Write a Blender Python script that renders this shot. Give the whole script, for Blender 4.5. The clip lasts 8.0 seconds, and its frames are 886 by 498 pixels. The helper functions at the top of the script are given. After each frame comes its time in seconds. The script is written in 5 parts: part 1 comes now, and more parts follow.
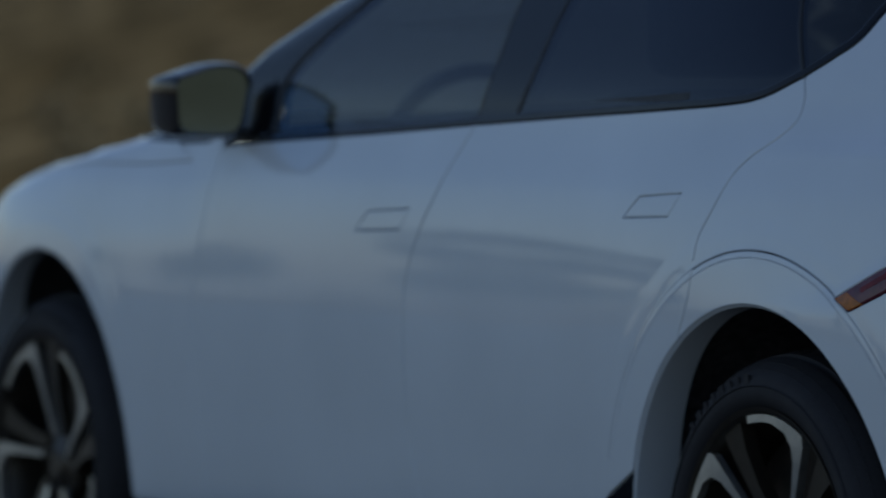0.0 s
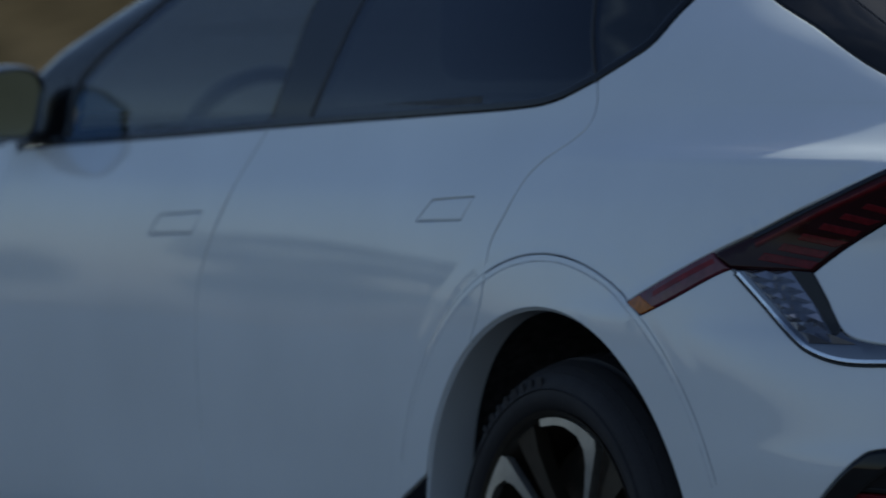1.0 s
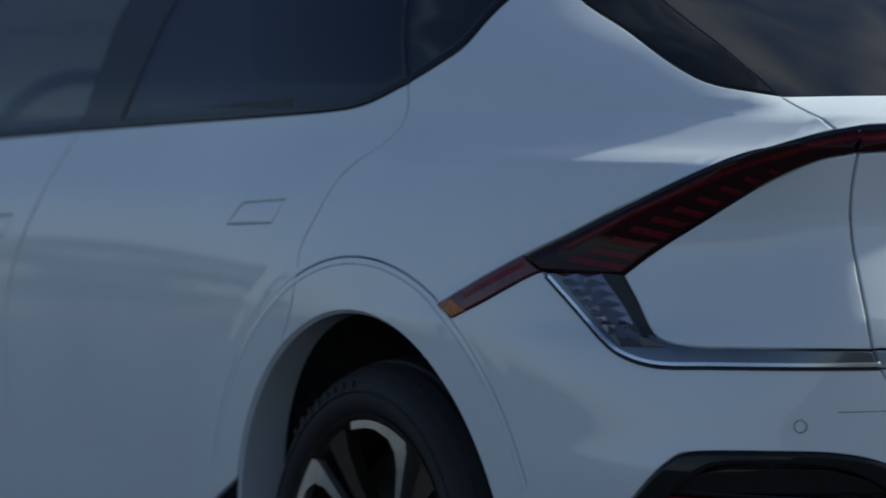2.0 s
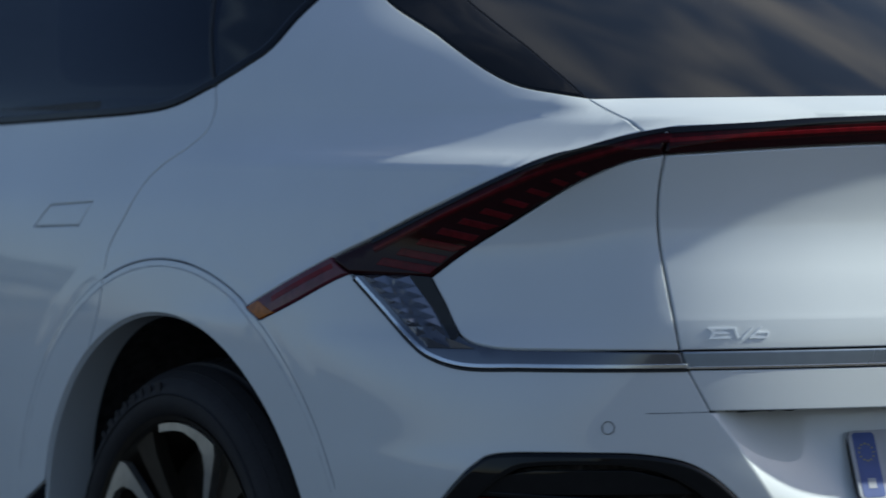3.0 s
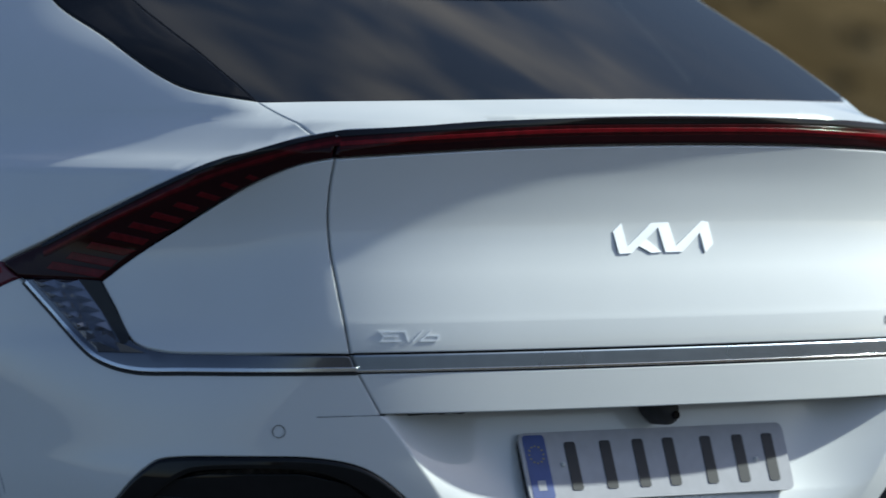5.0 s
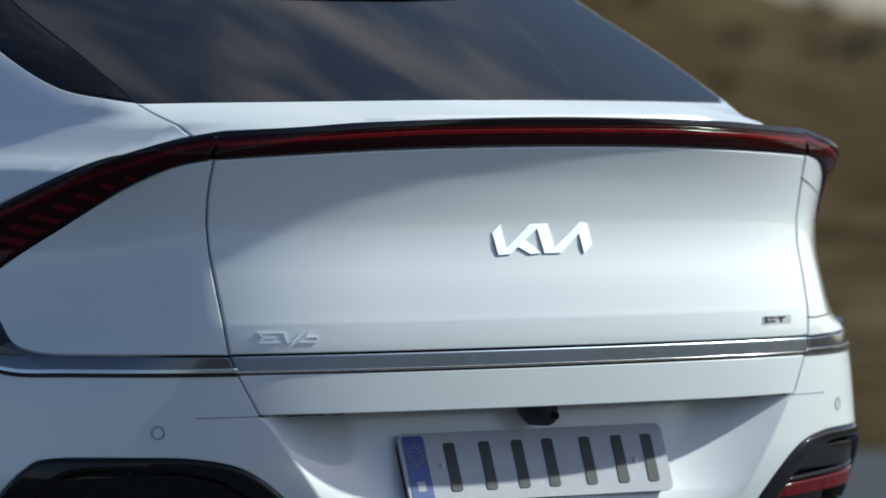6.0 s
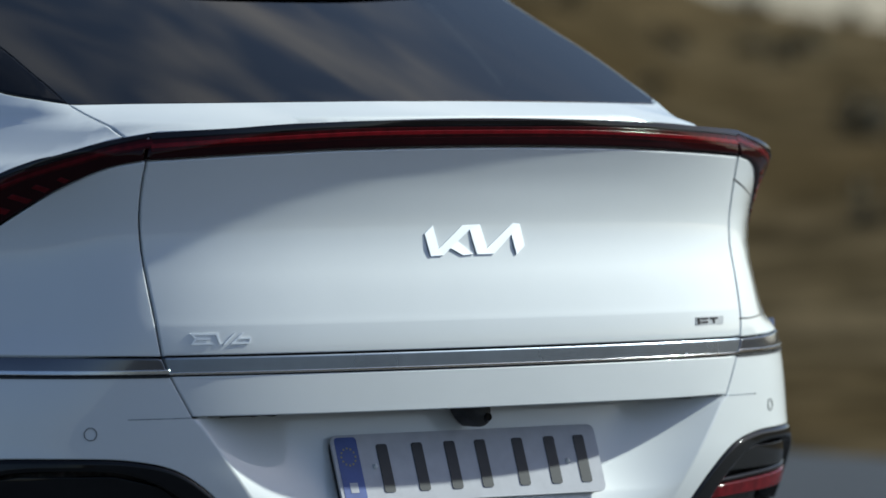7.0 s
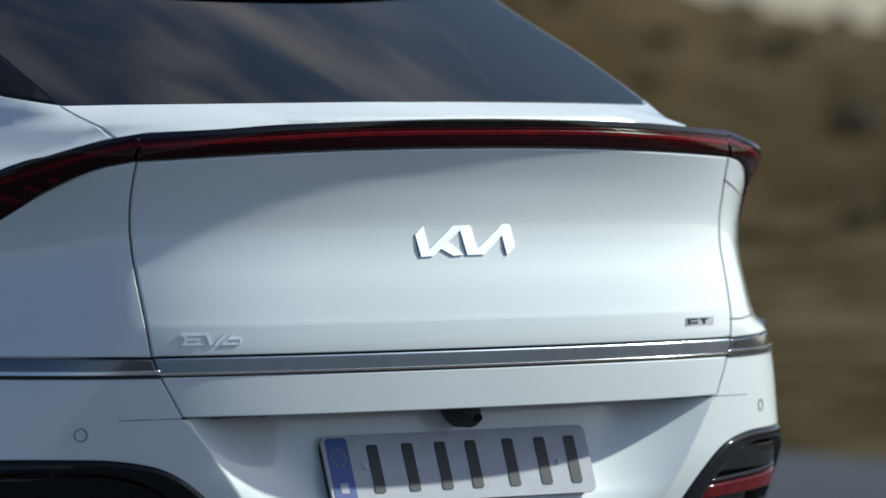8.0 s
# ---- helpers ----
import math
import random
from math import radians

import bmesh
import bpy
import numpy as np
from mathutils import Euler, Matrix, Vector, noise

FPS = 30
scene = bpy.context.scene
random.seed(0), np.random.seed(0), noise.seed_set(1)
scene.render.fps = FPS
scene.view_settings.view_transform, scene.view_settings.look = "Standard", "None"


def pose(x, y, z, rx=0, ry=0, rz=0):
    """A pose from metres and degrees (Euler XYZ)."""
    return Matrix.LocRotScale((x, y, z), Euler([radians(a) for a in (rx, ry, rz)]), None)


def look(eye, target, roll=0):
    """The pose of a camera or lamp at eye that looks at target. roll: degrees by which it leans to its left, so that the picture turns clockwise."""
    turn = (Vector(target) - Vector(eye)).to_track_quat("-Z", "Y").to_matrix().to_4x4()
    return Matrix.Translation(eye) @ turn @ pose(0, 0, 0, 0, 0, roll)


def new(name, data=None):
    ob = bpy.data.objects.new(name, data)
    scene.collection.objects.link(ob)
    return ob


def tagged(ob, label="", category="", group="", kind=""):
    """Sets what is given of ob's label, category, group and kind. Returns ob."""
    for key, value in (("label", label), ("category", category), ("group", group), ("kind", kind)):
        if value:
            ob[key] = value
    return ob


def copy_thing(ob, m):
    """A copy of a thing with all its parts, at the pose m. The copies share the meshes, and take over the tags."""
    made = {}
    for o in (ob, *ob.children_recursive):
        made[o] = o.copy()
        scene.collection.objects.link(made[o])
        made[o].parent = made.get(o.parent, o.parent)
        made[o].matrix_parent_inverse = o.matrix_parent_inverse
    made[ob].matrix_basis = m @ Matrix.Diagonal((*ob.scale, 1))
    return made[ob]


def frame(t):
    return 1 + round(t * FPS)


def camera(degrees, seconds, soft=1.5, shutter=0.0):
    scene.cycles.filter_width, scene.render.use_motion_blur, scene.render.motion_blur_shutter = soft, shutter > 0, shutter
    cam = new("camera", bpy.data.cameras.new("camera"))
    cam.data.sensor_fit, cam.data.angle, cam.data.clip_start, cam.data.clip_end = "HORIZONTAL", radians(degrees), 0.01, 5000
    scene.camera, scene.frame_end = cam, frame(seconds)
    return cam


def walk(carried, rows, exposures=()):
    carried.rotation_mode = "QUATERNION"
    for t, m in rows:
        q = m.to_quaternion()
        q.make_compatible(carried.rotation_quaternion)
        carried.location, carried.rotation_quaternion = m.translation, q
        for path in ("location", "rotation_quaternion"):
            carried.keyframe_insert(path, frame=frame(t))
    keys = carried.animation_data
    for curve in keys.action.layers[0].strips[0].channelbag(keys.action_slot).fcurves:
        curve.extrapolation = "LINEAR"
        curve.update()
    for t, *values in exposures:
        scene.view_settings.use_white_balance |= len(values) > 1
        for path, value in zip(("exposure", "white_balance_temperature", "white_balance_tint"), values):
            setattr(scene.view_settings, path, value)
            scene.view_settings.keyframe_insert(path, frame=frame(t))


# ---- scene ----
# A long lens on a fixed tripod head: the eye stays, the head pans to the right.
cam = camera(8.837, 8.0, soft=1.6, shutter=0.4)
EYE = (-5.5144, -7.8546, 1.1289)
PAN = (  # seconds, heading, tilt, lean
    (0.0, 27.130, -1.653, 0.013),
    (0.5, 28.137, -1.637, 0.010),
    (1.0, 29.197, -1.618, -0.023),
    (2.5, 32.027, -1.578, -0.043),
    (3.0, 33.008, -1.567, -0.025),
    (3.5, 33.887, -1.558, -0.020),
    (4.0, 34.806, -1.547, -0.009),
    (4.5, 35.553, -1.539, -0.030),
    (5.0, 36.303, -1.530, -0.021),
    (6.5, 37.920, -1.513, 0.015),
    (7.0, 38.186, -1.507, 0.022),
    (7.5, 38.290, -1.504, 0.053),
    (8.0, 38.283, -1.500, 0.034),
)
walk(cam, [(t, pose(*EYE, 90 + tilt, lean, -heading)) for t, heading, tilt, lean in PAN], [(0.0, 0.80, 5750, 12), (8.0, 0.80, 5750, 12)])
cam.data.dof.use_dof = True
cam.data.dof.focus_distance = 8.75
cam.data.dof.aperture_fstop = 3.4

# ---------------------------------------------------------------- light
SUN = Vector((1.0, -0.30, 0.71)).normalized()
world = bpy.data.worlds.new("sky")
scene.world = world
world.use_nodes = True
wt = world.node_tree
wt.nodes.clear()
sky = wt.nodes.new("ShaderNodeTexSky")
sky.sky_type = "NISHITA"
sky.sun_disc = False
sky.sun_elevation = math.asin(SUN.z)
sky.sun_rotation = math.atan2(SUN.x, SUN.y)
sky.altitude, sky.air_density, sky.dust_density, sky.ozone_density = 300, 1.0, 1.3, 0.5
glow = wt.nodes.new("ShaderNodeBackground")
glow.inputs["Strength"].default_value = 0.054
out = wt.nodes.new("ShaderNodeOutputWorld")
# thin streaks of high cloud
aim = wt.nodes.new("ShaderNodeTexCoord")
turn = wt.nodes.new("ShaderNodeMapping")
turn.inputs["Rotation"].default_value = (0.5, 0.4, 0.9)
turn.inputs["Scale"].default_value = (7.0, 10.0, 6.0)
wisp = wt.nodes.new("ShaderNodeTexNoise")
wisp.inputs["Scale"].default_value, wisp.inputs["Detail"].default_value, wisp.inputs["Distortion"].default_value = 1.6, 7, 0.8
streak = wt.nodes.new("ShaderNodeMapRange")
streak.inputs["From Min"].default_value, streak.inputs["From Max"].default_value, streak.inputs["To Max"].default_value = 0.47, 0.72, 0.7
cloud = wt.nodes.new("ShaderNodeMix")
cloud.data_type = "RGBA"
cloud.inputs[7].default_value = (8.0, 7.7, 7.1, 1)
wt.links.new(aim.outputs["Generated"], turn.inputs["Vector"])
wt.links.new(turn.outputs[0], wisp.inputs["Vector"])
wt.links.new(wisp.outputs["Fac"], streak.inputs["Value"])
# the low sky and the west are clear, the streaks lie high in the east
high = wt.nodes.new("ShaderNodeSeparateXYZ")
rise = wt.nodes.new("ShaderNodeMapRange")
rise.inputs["From Min"].default_value, rise.inputs["From Max"].default_value = 0.44, 0.60
veil = wt.nodes.new("ShaderNodeMath")
veil.operation = "MULTIPLY"
wt.links.new(aim.outputs["Generated"], high.inputs[0])
wt.links.new(high.outputs["Z"], rise.inputs["Value"])
wt.links.new(rise.outputs[0], veil.inputs[0])
wt.links.new(streak.outputs[0], veil.inputs[1])
east = wt.nodes.new("ShaderNodeMapRange")
east.interpolation_type = "SMOOTHSTEP"
east.inputs["From Min"].default_value, east.inputs["From Max"].default_value = -0.10, 0.35
gather = wt.nodes.new("ShaderNodeMath")
gather.operation = "MULTIPLY"
wt.links.new(high.outputs["X"], east.inputs["Value"])
wt.links.new(veil.outputs[0], gather.inputs[0])
wt.links.new(east.outputs[0], gather.inputs[1])
wt.links.new(gather.outputs[0], cloud.inputs[0])
wt.links.new(sky.outputs[0], cloud.inputs[6])
wt.links.new(cloud.outputs[2], glow.inputs["Color"])
wt.links.new(glow.outputs[0], out.inputs["Surface"])
lamp = new("sun", bpy.data.lights.new("sun", "SUN"))
lamp.data.energy, lamp.data.angle, lamp.data.color = 2.85, radians(1.5), (0.965, 1.0, 0.82)
lamp.matrix_world = look(SUN * 50, (0, 0, 0))

from mathutils.geometry import delaunay_2d_cdt

# ---------------------------------------------------------------- body surface
# The car stands on z = 0, nose towards +y, rear axle at y = 0, left side at -x.
YC, YF, W0 = 0.6, 2.35, 0.93
HUB_Z, AXLE_Z, BASE = 0.37, 0.352, 2.9  # centre of the arches, height of the axles, wheelbase


def pchip(xk, yk, x):
    """Monotone cubic through a few knots."""
    xk, yk, x = np.asarray(xk, float), np.asarray(yk, float), np.asarray(x, float)
    h = np.diff(xk)
    d = np.diff(yk) / h
    m = np.zeros_like(yk)
    m[0], m[-1] = d[0], d[-1]
    for i in range(1, len(xk) - 1):
        if d[i - 1] * d[i] > 0:
            w1, w2 = 2 * h[i] + h[i - 1], h[i] + 2 * h[i - 1]
            m[i] = (w1 + w2) / (w1 / d[i - 1] + w2 / d[i])
    x = np.clip(x, xk[0], xk[-1])
    i = np.clip(np.searchsorted(xk, x) - 1, 0, len(xk) - 2)
    s = (x - xk[i]) / h[i]
    a, b = (1 + 2 * s) * (1 - s) ** 2, s * (1 - s) ** 2
    c, e = s * s * (3 - 2 * s), s * s * (s - 1)
    return a * yk[i] + b * h[i] * m[i] + c * yk[i + 1] + e * h[i] * m[i + 1]


def ease(a, b, x):
    s = np.clip((np.asarray(x, float) - a) / (b - a), 0, 1)
    return s * s * (3 - 2 * s)


HALF = ((0.12, 0.24, 0.34, 0.48, 0.60, 0.68, 0.755, 0.85, 0.94, 1.02, 1.07, 1.12, 1.22, 1.30, 1.40, 1.48),
        (0.86, 0.895, 0.915, 0.929, 0.9335, 0.933, 0.930, 0.9245, 0.914, 0.888, 0.872, 0.862, 0.822, 0.775, 0.70, 0.615))
TAIL = ((0.12, 0.30, 0.45, 0.58, 0.66, 0.745, 0.788, 0.792, 0.797, 0.84, 0.865, 0.90, 0.94, 0.97, 1.005, 1.04, 1.075, 1.087, 1.092, 1.122, 1.13, 1.20, 1.30, 1.40, 1.48),
        (-0.58, -0.83, -0.94, -0.960, -0.9615, -0.9605, -0.9570, -0.9562, -0.9550, -0.9455, -0.9385, -0.9290, -0.9255, -0.9275, -0.9360, -0.9475, -0.9525, -0.9505, -0.930, -0.79, -0.772, -0.615, -0.39, -0.165, 0.02))
SIDE_TAIL = ((0.12, 0.90, 0.97, 1.005, 1.04, 1.075, 1.10, 1.13, 1.20, 1.30, 1.40, 1.48), (-0.9255, -0.9255, -0.9250, -0.9283, -0.933, -0.935, -0.905, -0.82, -0.63, -0.39, -0.165, 0.02))
BEND = ((0.12, 0.6, 0.735, 0.785, 0.86, 0.93, 0.99, 1.03, 1.1, 1.15, 1.2, 1.3, 1.48), (4.99, 4.99, 4.96, 4.92, 4.81, 4.93, 5.30, 5.37, 4.40, 4.60, 4.80, 5.00, 5.00))
LAMP_LINE = ((0.7436, 0.8774, 0.9895, 1.0470, 1.1167, 1.1636, 1.2650, 1.5710), (0.7962, 0.8837, 0.9601, 1.0006, 1.0597, 1.0779, 1.0830, 1.0920))
CROWN = ((0.95, 1.03, 1.08, 1.095, 1.12, 1.17), (0.0, 0.02, 0.02, 0.02, 0.0, 0.0))
NOSE = ((0.12, 0.3, 0.5, 0.7, 0.83, 0.90, 0.96, 1.0, 1.03, 1.12, 1.3, 1.48), (3.55, 3.72, 3.77, 3.77, 3.74, 3.66, 3.42, 3.10, 2.80, 2.47, 2.00, 1.58))


SHELF = [1.0]  # 0 while the lamp lenses are laid, which stand proud of the shoulder
BOW_A, BOW_B = 1.03, 1.15
DRAW = ((1.0, 1.012, 1.045, 1.075, 1.10, 1.14, 1.20, 1.30, 1.45), (0.0, 0.0, 0.042, 0.076, 0.098, 0.113, 0.132, 0.205, 0.240))
ARC = 0.13  # how far the tail bows across
CORNER = ((0.3, 0.55, 0.6, 0.7, 0.742, 0.78, 0.8, 0.85, 0.9, 0.95, 0.98, 1, 1.02, 1.04, 1.06, 1.1), (0.0000, 0.0096, 0.0054, -0.0002, -0.0046, -0.0196, -0.0209, -0.0210, -0.0192, -0.0156, -0.0133, -0.0093, -0.0033, 0.0039, 0.0134, 0.0000))


def taper(y, z, q):
    """How far the upper body draws in towards the tail."""
    s = SHELF[0] * pchip(*DRAW, z) * ease(-0.022, -0.001, z - np.interp(q, LAMP_LINE[0], LAMP_LINE[1]))
    back = np.clip(YC - y, 0, 1.54) / 1.03
    back = back - np.clip(back - 1.1, 0, 0.4) ** 2 / 0.8
    return 1 - s * back ** 2.5


def crease_x(z):
    """Half the width of the number-plate hollow at a height."""
    return 0.494 - 0.76 * (0.614 - np.asarray(z, float))


def surf(u, z):
    """A point of the body's skin: u runs round the car (0 at the left side behind the front seats, pi / 2 at the tail's middle), z is the height."""
    u, z = np.broadcast_arrays(np.asarray(u, float), np.asarray(z, float))
    flip = u > math.pi / 2
    q = np.where(flip, math.pi - u, u)
    zt = z - pchip(*CROWN, z) * np.clip(1 - ((q - math.pi / 2) / 0.52) ** 2, 0, 1) ** 2
    w, t, n, f = pchip(*HALF, z), pchip(*TAIL, zt), pchip(*BEND, zt), pchip(*NOSE, z)
    t = t + (pchip(*SIDE_TAIL, z) - t) * ease(1.16, 1.0, q) * ease(0.98, 1.06, z)
    over = ease(-0.01, 0.03, z + 0.012 - np.interp(q, LAMP_LINE[0], LAMP_LINE[1])) * ease(1.11, 1.08, z) * ease(1.20, 1.16, q)
    n = n + (4.35 - n) * over
    back = np.clip(q, 0, math.pi / 2)
    b = YC - t
    r = 1 / ((np.cos(back) / w) ** n + (np.sin(back) / b) ** n) ** (1 / n)
    rear = (np.sin(back) / b * r) ** n
    # the corner is drawn in at the waist and swells out at the lamp
    lid = 1 - SHELF[0] * ease(-0.02, 0.01, z - np.interp(q, LAMP_LINE[0], LAMP_LINE[1]))
    r = r * (1 + pchip(*CORNER, z) * ease(1.20, 1.08, q) * ease(0.80, 1.0, q) * lid)
    x, y = -r * np.cos(back), YC - r * np.sin(back)
    side = q < 0
    x, y = np.where(side, -w, x), np.where(side, YC - q * W0, y)
    yf = np.minimum(YF, f - 0.45)
    uf = -(yf - YC) / W0
    front = q < uf
    ahead = np.clip(uf - q, 0, math.pi / 2)
    bf, nf = f - yf, 3.8
    rf = 1 / ((np.cos(ahead) / w) ** nf + (np.sin(ahead) / bf) ** nf) ** (1 / nf)
    x, y = np.where(front, -rf * np.cos(ahead), x), np.where(front, yf + rf * np.sin(ahead), y)
    x = x * taper(y, z, q)
    y = y + ARC * x ** 2 * rear * ease(1.122, 1.088, z) * ~side
    y = y + 0.045 * (x / 0.6) ** 2 * ease(1.083, 1.122, z) * ease(BOW_A, BOW_B, q)
    # haunches, hollow doors and the raised wheel-arch lips
    flank = ease(1.25, 0.9, q)
    g = 0.015 * np.exp(-((y + 0.05) / 0.55) ** 2 - ((z - 0.78) / 0.22) ** 2)
    g = g + 0.011 * np.exp(-((y - BASE) / 0.5) ** 2 - ((z - 0.76) / 0.2) ** 2)
    g = g - 0.006 * np.exp(-((y - 1.45) / 0.7) ** 2 - ((z - 0.50) / 0.14) ** 2)
    for yw in (0.01, BASE):
        rad = np.hypot(y - yw, z - HUB_Z)
        g = g + 0.0010 * ease(0.501, 0.487, rad) + 0.0010 * ease(0.550, 0.512, rad)
    x = x - g * flank
    # hollow round the number plate
    edge = crease_x(z)
    above = np.maximum(z - 0.51, 0)
    depth = np.maximum(0.030 + 0.50 * np.minimum(z - 0.51, 0) + 0.052 * (1 - np.exp(-above / 0.08)), 0.012)
    into = np.clip((edge - np.abs(x)) / 0.19, 0, 1)
    y = y + depth * (1.5 * into - 0.5 * into ** 3) * ease(0.6528, 0.6508, z) * (q > 1)
    # the bonnet lies lower than the belt line
    low = (0.012 + 0.013 * ease(2.75, 2.35, y)) * ease(2.02, 2.22, y) * ease(0.80, 0.93, z)
    return np.stack([np.where(flip, -x, x), y, z - low], -1)


def surf_normal(u, z):
    e = 5e-4
    u, z = np.asarray(u, float), np.asarray(z, float)
    a, b = surf(u + e, z) - surf(u - e, z), surf(u, z + e) - surf(u, z - e)
    n = np.cross(a, b)
    return n / np.maximum(np.linalg.norm(n, axis=-1, keepdims=True), 1e-12)


def u_at(y, z):
    """The u of the left side where the skin stands at y."""
    lo, hi = np.full(np.shape(y), -3.4), np.full(np.shape(y), 1.5)
    for _ in range(40):
        mid = (lo + hi) / 2
        ahead = surf(mid, z)[..., 1] > y
        lo, hi = np.where(ahead, mid, lo), np.where(ahead, hi, mid)
    return (lo + hi) / 2

# ---------------------------------------------------------------- materials
def material(name):
    m = bpy.data.materials.new(name)
    m.use_nodes = True
    return m, m.node_tree, m.node_tree.nodes["Principled BSDF"]


def node(tree, kind, **values):
    n = tree.nodes.new(kind)
    for key, v in values.items():
        n.inputs[key.replace("_", " ")].default_value = v
    return n


def noise_tex(tree, scale, detail=4, coords="Object"):
    co = tree.nodes.new("ShaderNodeTexCoord")
    n = node(tree, "ShaderNodeTexNoise", Scale=scale, Detail=detail)
    tree.links.new(co.outputs[coords], n.inputs["Vector"])
    return n


def ramp(tree, source, stops):
    r = tree.nodes.new("ShaderNodeValToRGB")
    while len(r.color_ramp.elements) < len(stops):
        r.color_ramp.elements.new(0.5)
    for e, (at, c) in zip(r.color_ramp.elements, stops):
        e.position, e.color = at, (*c, 1)
    tree.links.new(source, r.inputs["Fac"])
    return r


def bump(tree, bsdf, source, strength, distance):
    b = node(tree, "ShaderNodeBump", Strength=strength, Distance=distance)
    tree.links.new(source, b.inputs["Height"])
    tree.links.new(b.outputs[0], bsdf.inputs["Normal"])


def plain(name, colour, rough, metal=0.0, coat=0.0, vary=0.12, scale=40.0, relief=0.0, shine=0.5):
    """A surface with a little uneven colour and gloss."""
    m, tree, b = material(name)
    n = noise_tex(tree, scale)
    lo, hi = [c * (1 - vary) for c in colour], [min(1, c * (1 + vary)) for c in colour]
    tree.links.new(ramp(tree, n.outputs["Fac"], [(0.3, lo), (0.7, hi)]).outputs[0], b.inputs["Base Color"])
    wear = noise_tex(tree, scale * 0.15)
    span = tree.nodes.new("ShaderNodeMapRange")
    span.inputs["To Min"].default_value, span.inputs["To Max"].default_value = rough * 0.85, min(1, rough * 1.2 + 0.01)
    tree.links.new(wear.outputs["Fac"], span.inputs["Value"])
    tree.links.new(span.outputs[0], b.inputs["Roughness"])
    b.inputs["Metallic"].default_value = metal
    b.inputs["Specular IOR Level"].default_value = shine
    b.inputs["Coat Weight"].default_value, b.inputs["Coat Roughness"].default_value = coat, 0.03
    if relief:
        bump(tree, b, n.outputs["Fac"], 0.4, relief)
    return m


def car_paint():
    m, tree, b = material("pearl_white_paint")
    flake = noise_tex(tree, 900.0, 1)
    dust = noise_tex(tree, 3.0, 5)
    col = ramp(tree, dust.outputs["Fac"], [(0.3, (0.728, 0.742, 0.738)), (0.7, (0.788, 0.800, 0.795))])
    tree.links.new(col.outputs[0], b.inputs["Base Color"])
    span = tree.nodes.new("ShaderNodeMapRange")
    span.inputs["To Min"].default_value, span.inputs["To Max"].default_value = 0.48, 0.60
    tree.links.new(flake.outputs["Fac"], span.inputs["Value"])
    tree.links.new(span.outputs[0], b.inputs["Roughness"])
    b.inputs["Metallic"].default_value = 0.05
    # the faint waviness of sprayed paint
    peel = noise_tex(tree, 55.0, 2)
    bump(tree, b, peel.outputs["Fac"], 0.03, 0.0006)
    tree.links.new(b.inputs["Normal"].links[0].from_socket, b.inputs["Coat Normal"])
    b.inputs["Coat Weight"].default_value, b.inputs["Coat Roughness"].default_value = 1.0, 0.012
    b.inputs["Coat IOR"].default_value = 1.5
    return m


def thin_glass(name, tint, gloss=(1.0, 1.0, 1.0), dust=0.0):
    """A pane: what lies behind it, tinted, and its own reflection."""
    m = bpy.data.materials.new(name)
    m.use_nodes = True
    tree = m.node_tree
    tree.nodes.clear()
    o = tree.nodes.new("ShaderNodeOutputMaterial")
    see = tree.nodes.new("ShaderNodeBsdfTransparent")
    see.inputs[0].default_value = (*tint, 1)
    shine = tree.nodes.new("ShaderNodeBsdfGlossy")
    shine.inputs["Roughness"].default_value = 0.01
    shine.inputs["Color"].default_value = (*gloss, 1)
    f = node(tree, "ShaderNodeFresnel", IOR=1.52)
    mix = tree.nodes.new("ShaderNodeMixShader")
    tree.links.new(f.outputs[0], mix.inputs[0])
    tree.links.new(see.outputs[0], mix.inputs[1])
    tree.links.new(shine.outputs[0], mix.inputs[2])
    tree.links.new(mix.outputs[0], o.inputs["Surface"])
    if dust:
        film = node(tree, "ShaderNodeBsdfTranslucent", Color=(0.62, 0.68, 0.62, 1))
        over = tree.nodes.new("ShaderNodeMixShader")
        over.inputs[0].default_value = dust
        tree.links.new(mix.outputs[0], over.inputs[1])
        tree.links.new(film.outputs[0], over.inputs[2])
        tree.links.new(over.outputs[0], o.inputs["Surface"])
    return m


PAINT = car_paint()
GLOSS_BLACK = plain("gloss_black_trim", (0.009, 0.009, 0.010), 0.05, shine=0.27)
LIP_BLACK = plain("gloss_black_housing", (0.006, 0.006, 0.008), 0.07, shine=0.4)
MATT_BLACK = plain("matt_black_plastic", (0.018, 0.018, 0.019), 0.55, relief=0.0004, scale=300)
LINER = plain("wheel_well_felt", (0.085, 0.078, 0.078), 0.9, shine=0.1, vary=0.4, scale=60)
RUBBER = plain("tyre_rubber", (0.025, 0.022, 0.022), 0.66, shine=0.3, relief=0.0003, scale=200)
BRAKE = plain("rusty_brake_disc", (0.050, 0.037, 0.026), 0.5, metal=0.3, vary=0.5, scale=25)
SILVER = plain("machined_alloy", (0.56, 0.54, 0.49), 0.30, metal=0.85)
BRONZE = plain("dark_grey_alloy", (0.06, 0.048, 0.034), 0.36, metal=0.6)
CHROME = plain("satin_chrome", (0.62, 0.62, 0.63), 0.16, metal=1.0, vary=0.04)
DARK_CHROME = plain("smoked_chrome", (0.27, 0.305, 0.355), 0.27, metal=0.95, vary=0.05)
CRYSTAL = plain("smoked_crystal", (0.12, 0.128, 0.15), 0.14, metal=0.6, coat=1.0, vary=0.05)
FACET = plain("faceted_crystal", (0.31, 0.32, 0.36), 0.12, metal=0.75, coat=1.0, vary=0.10)
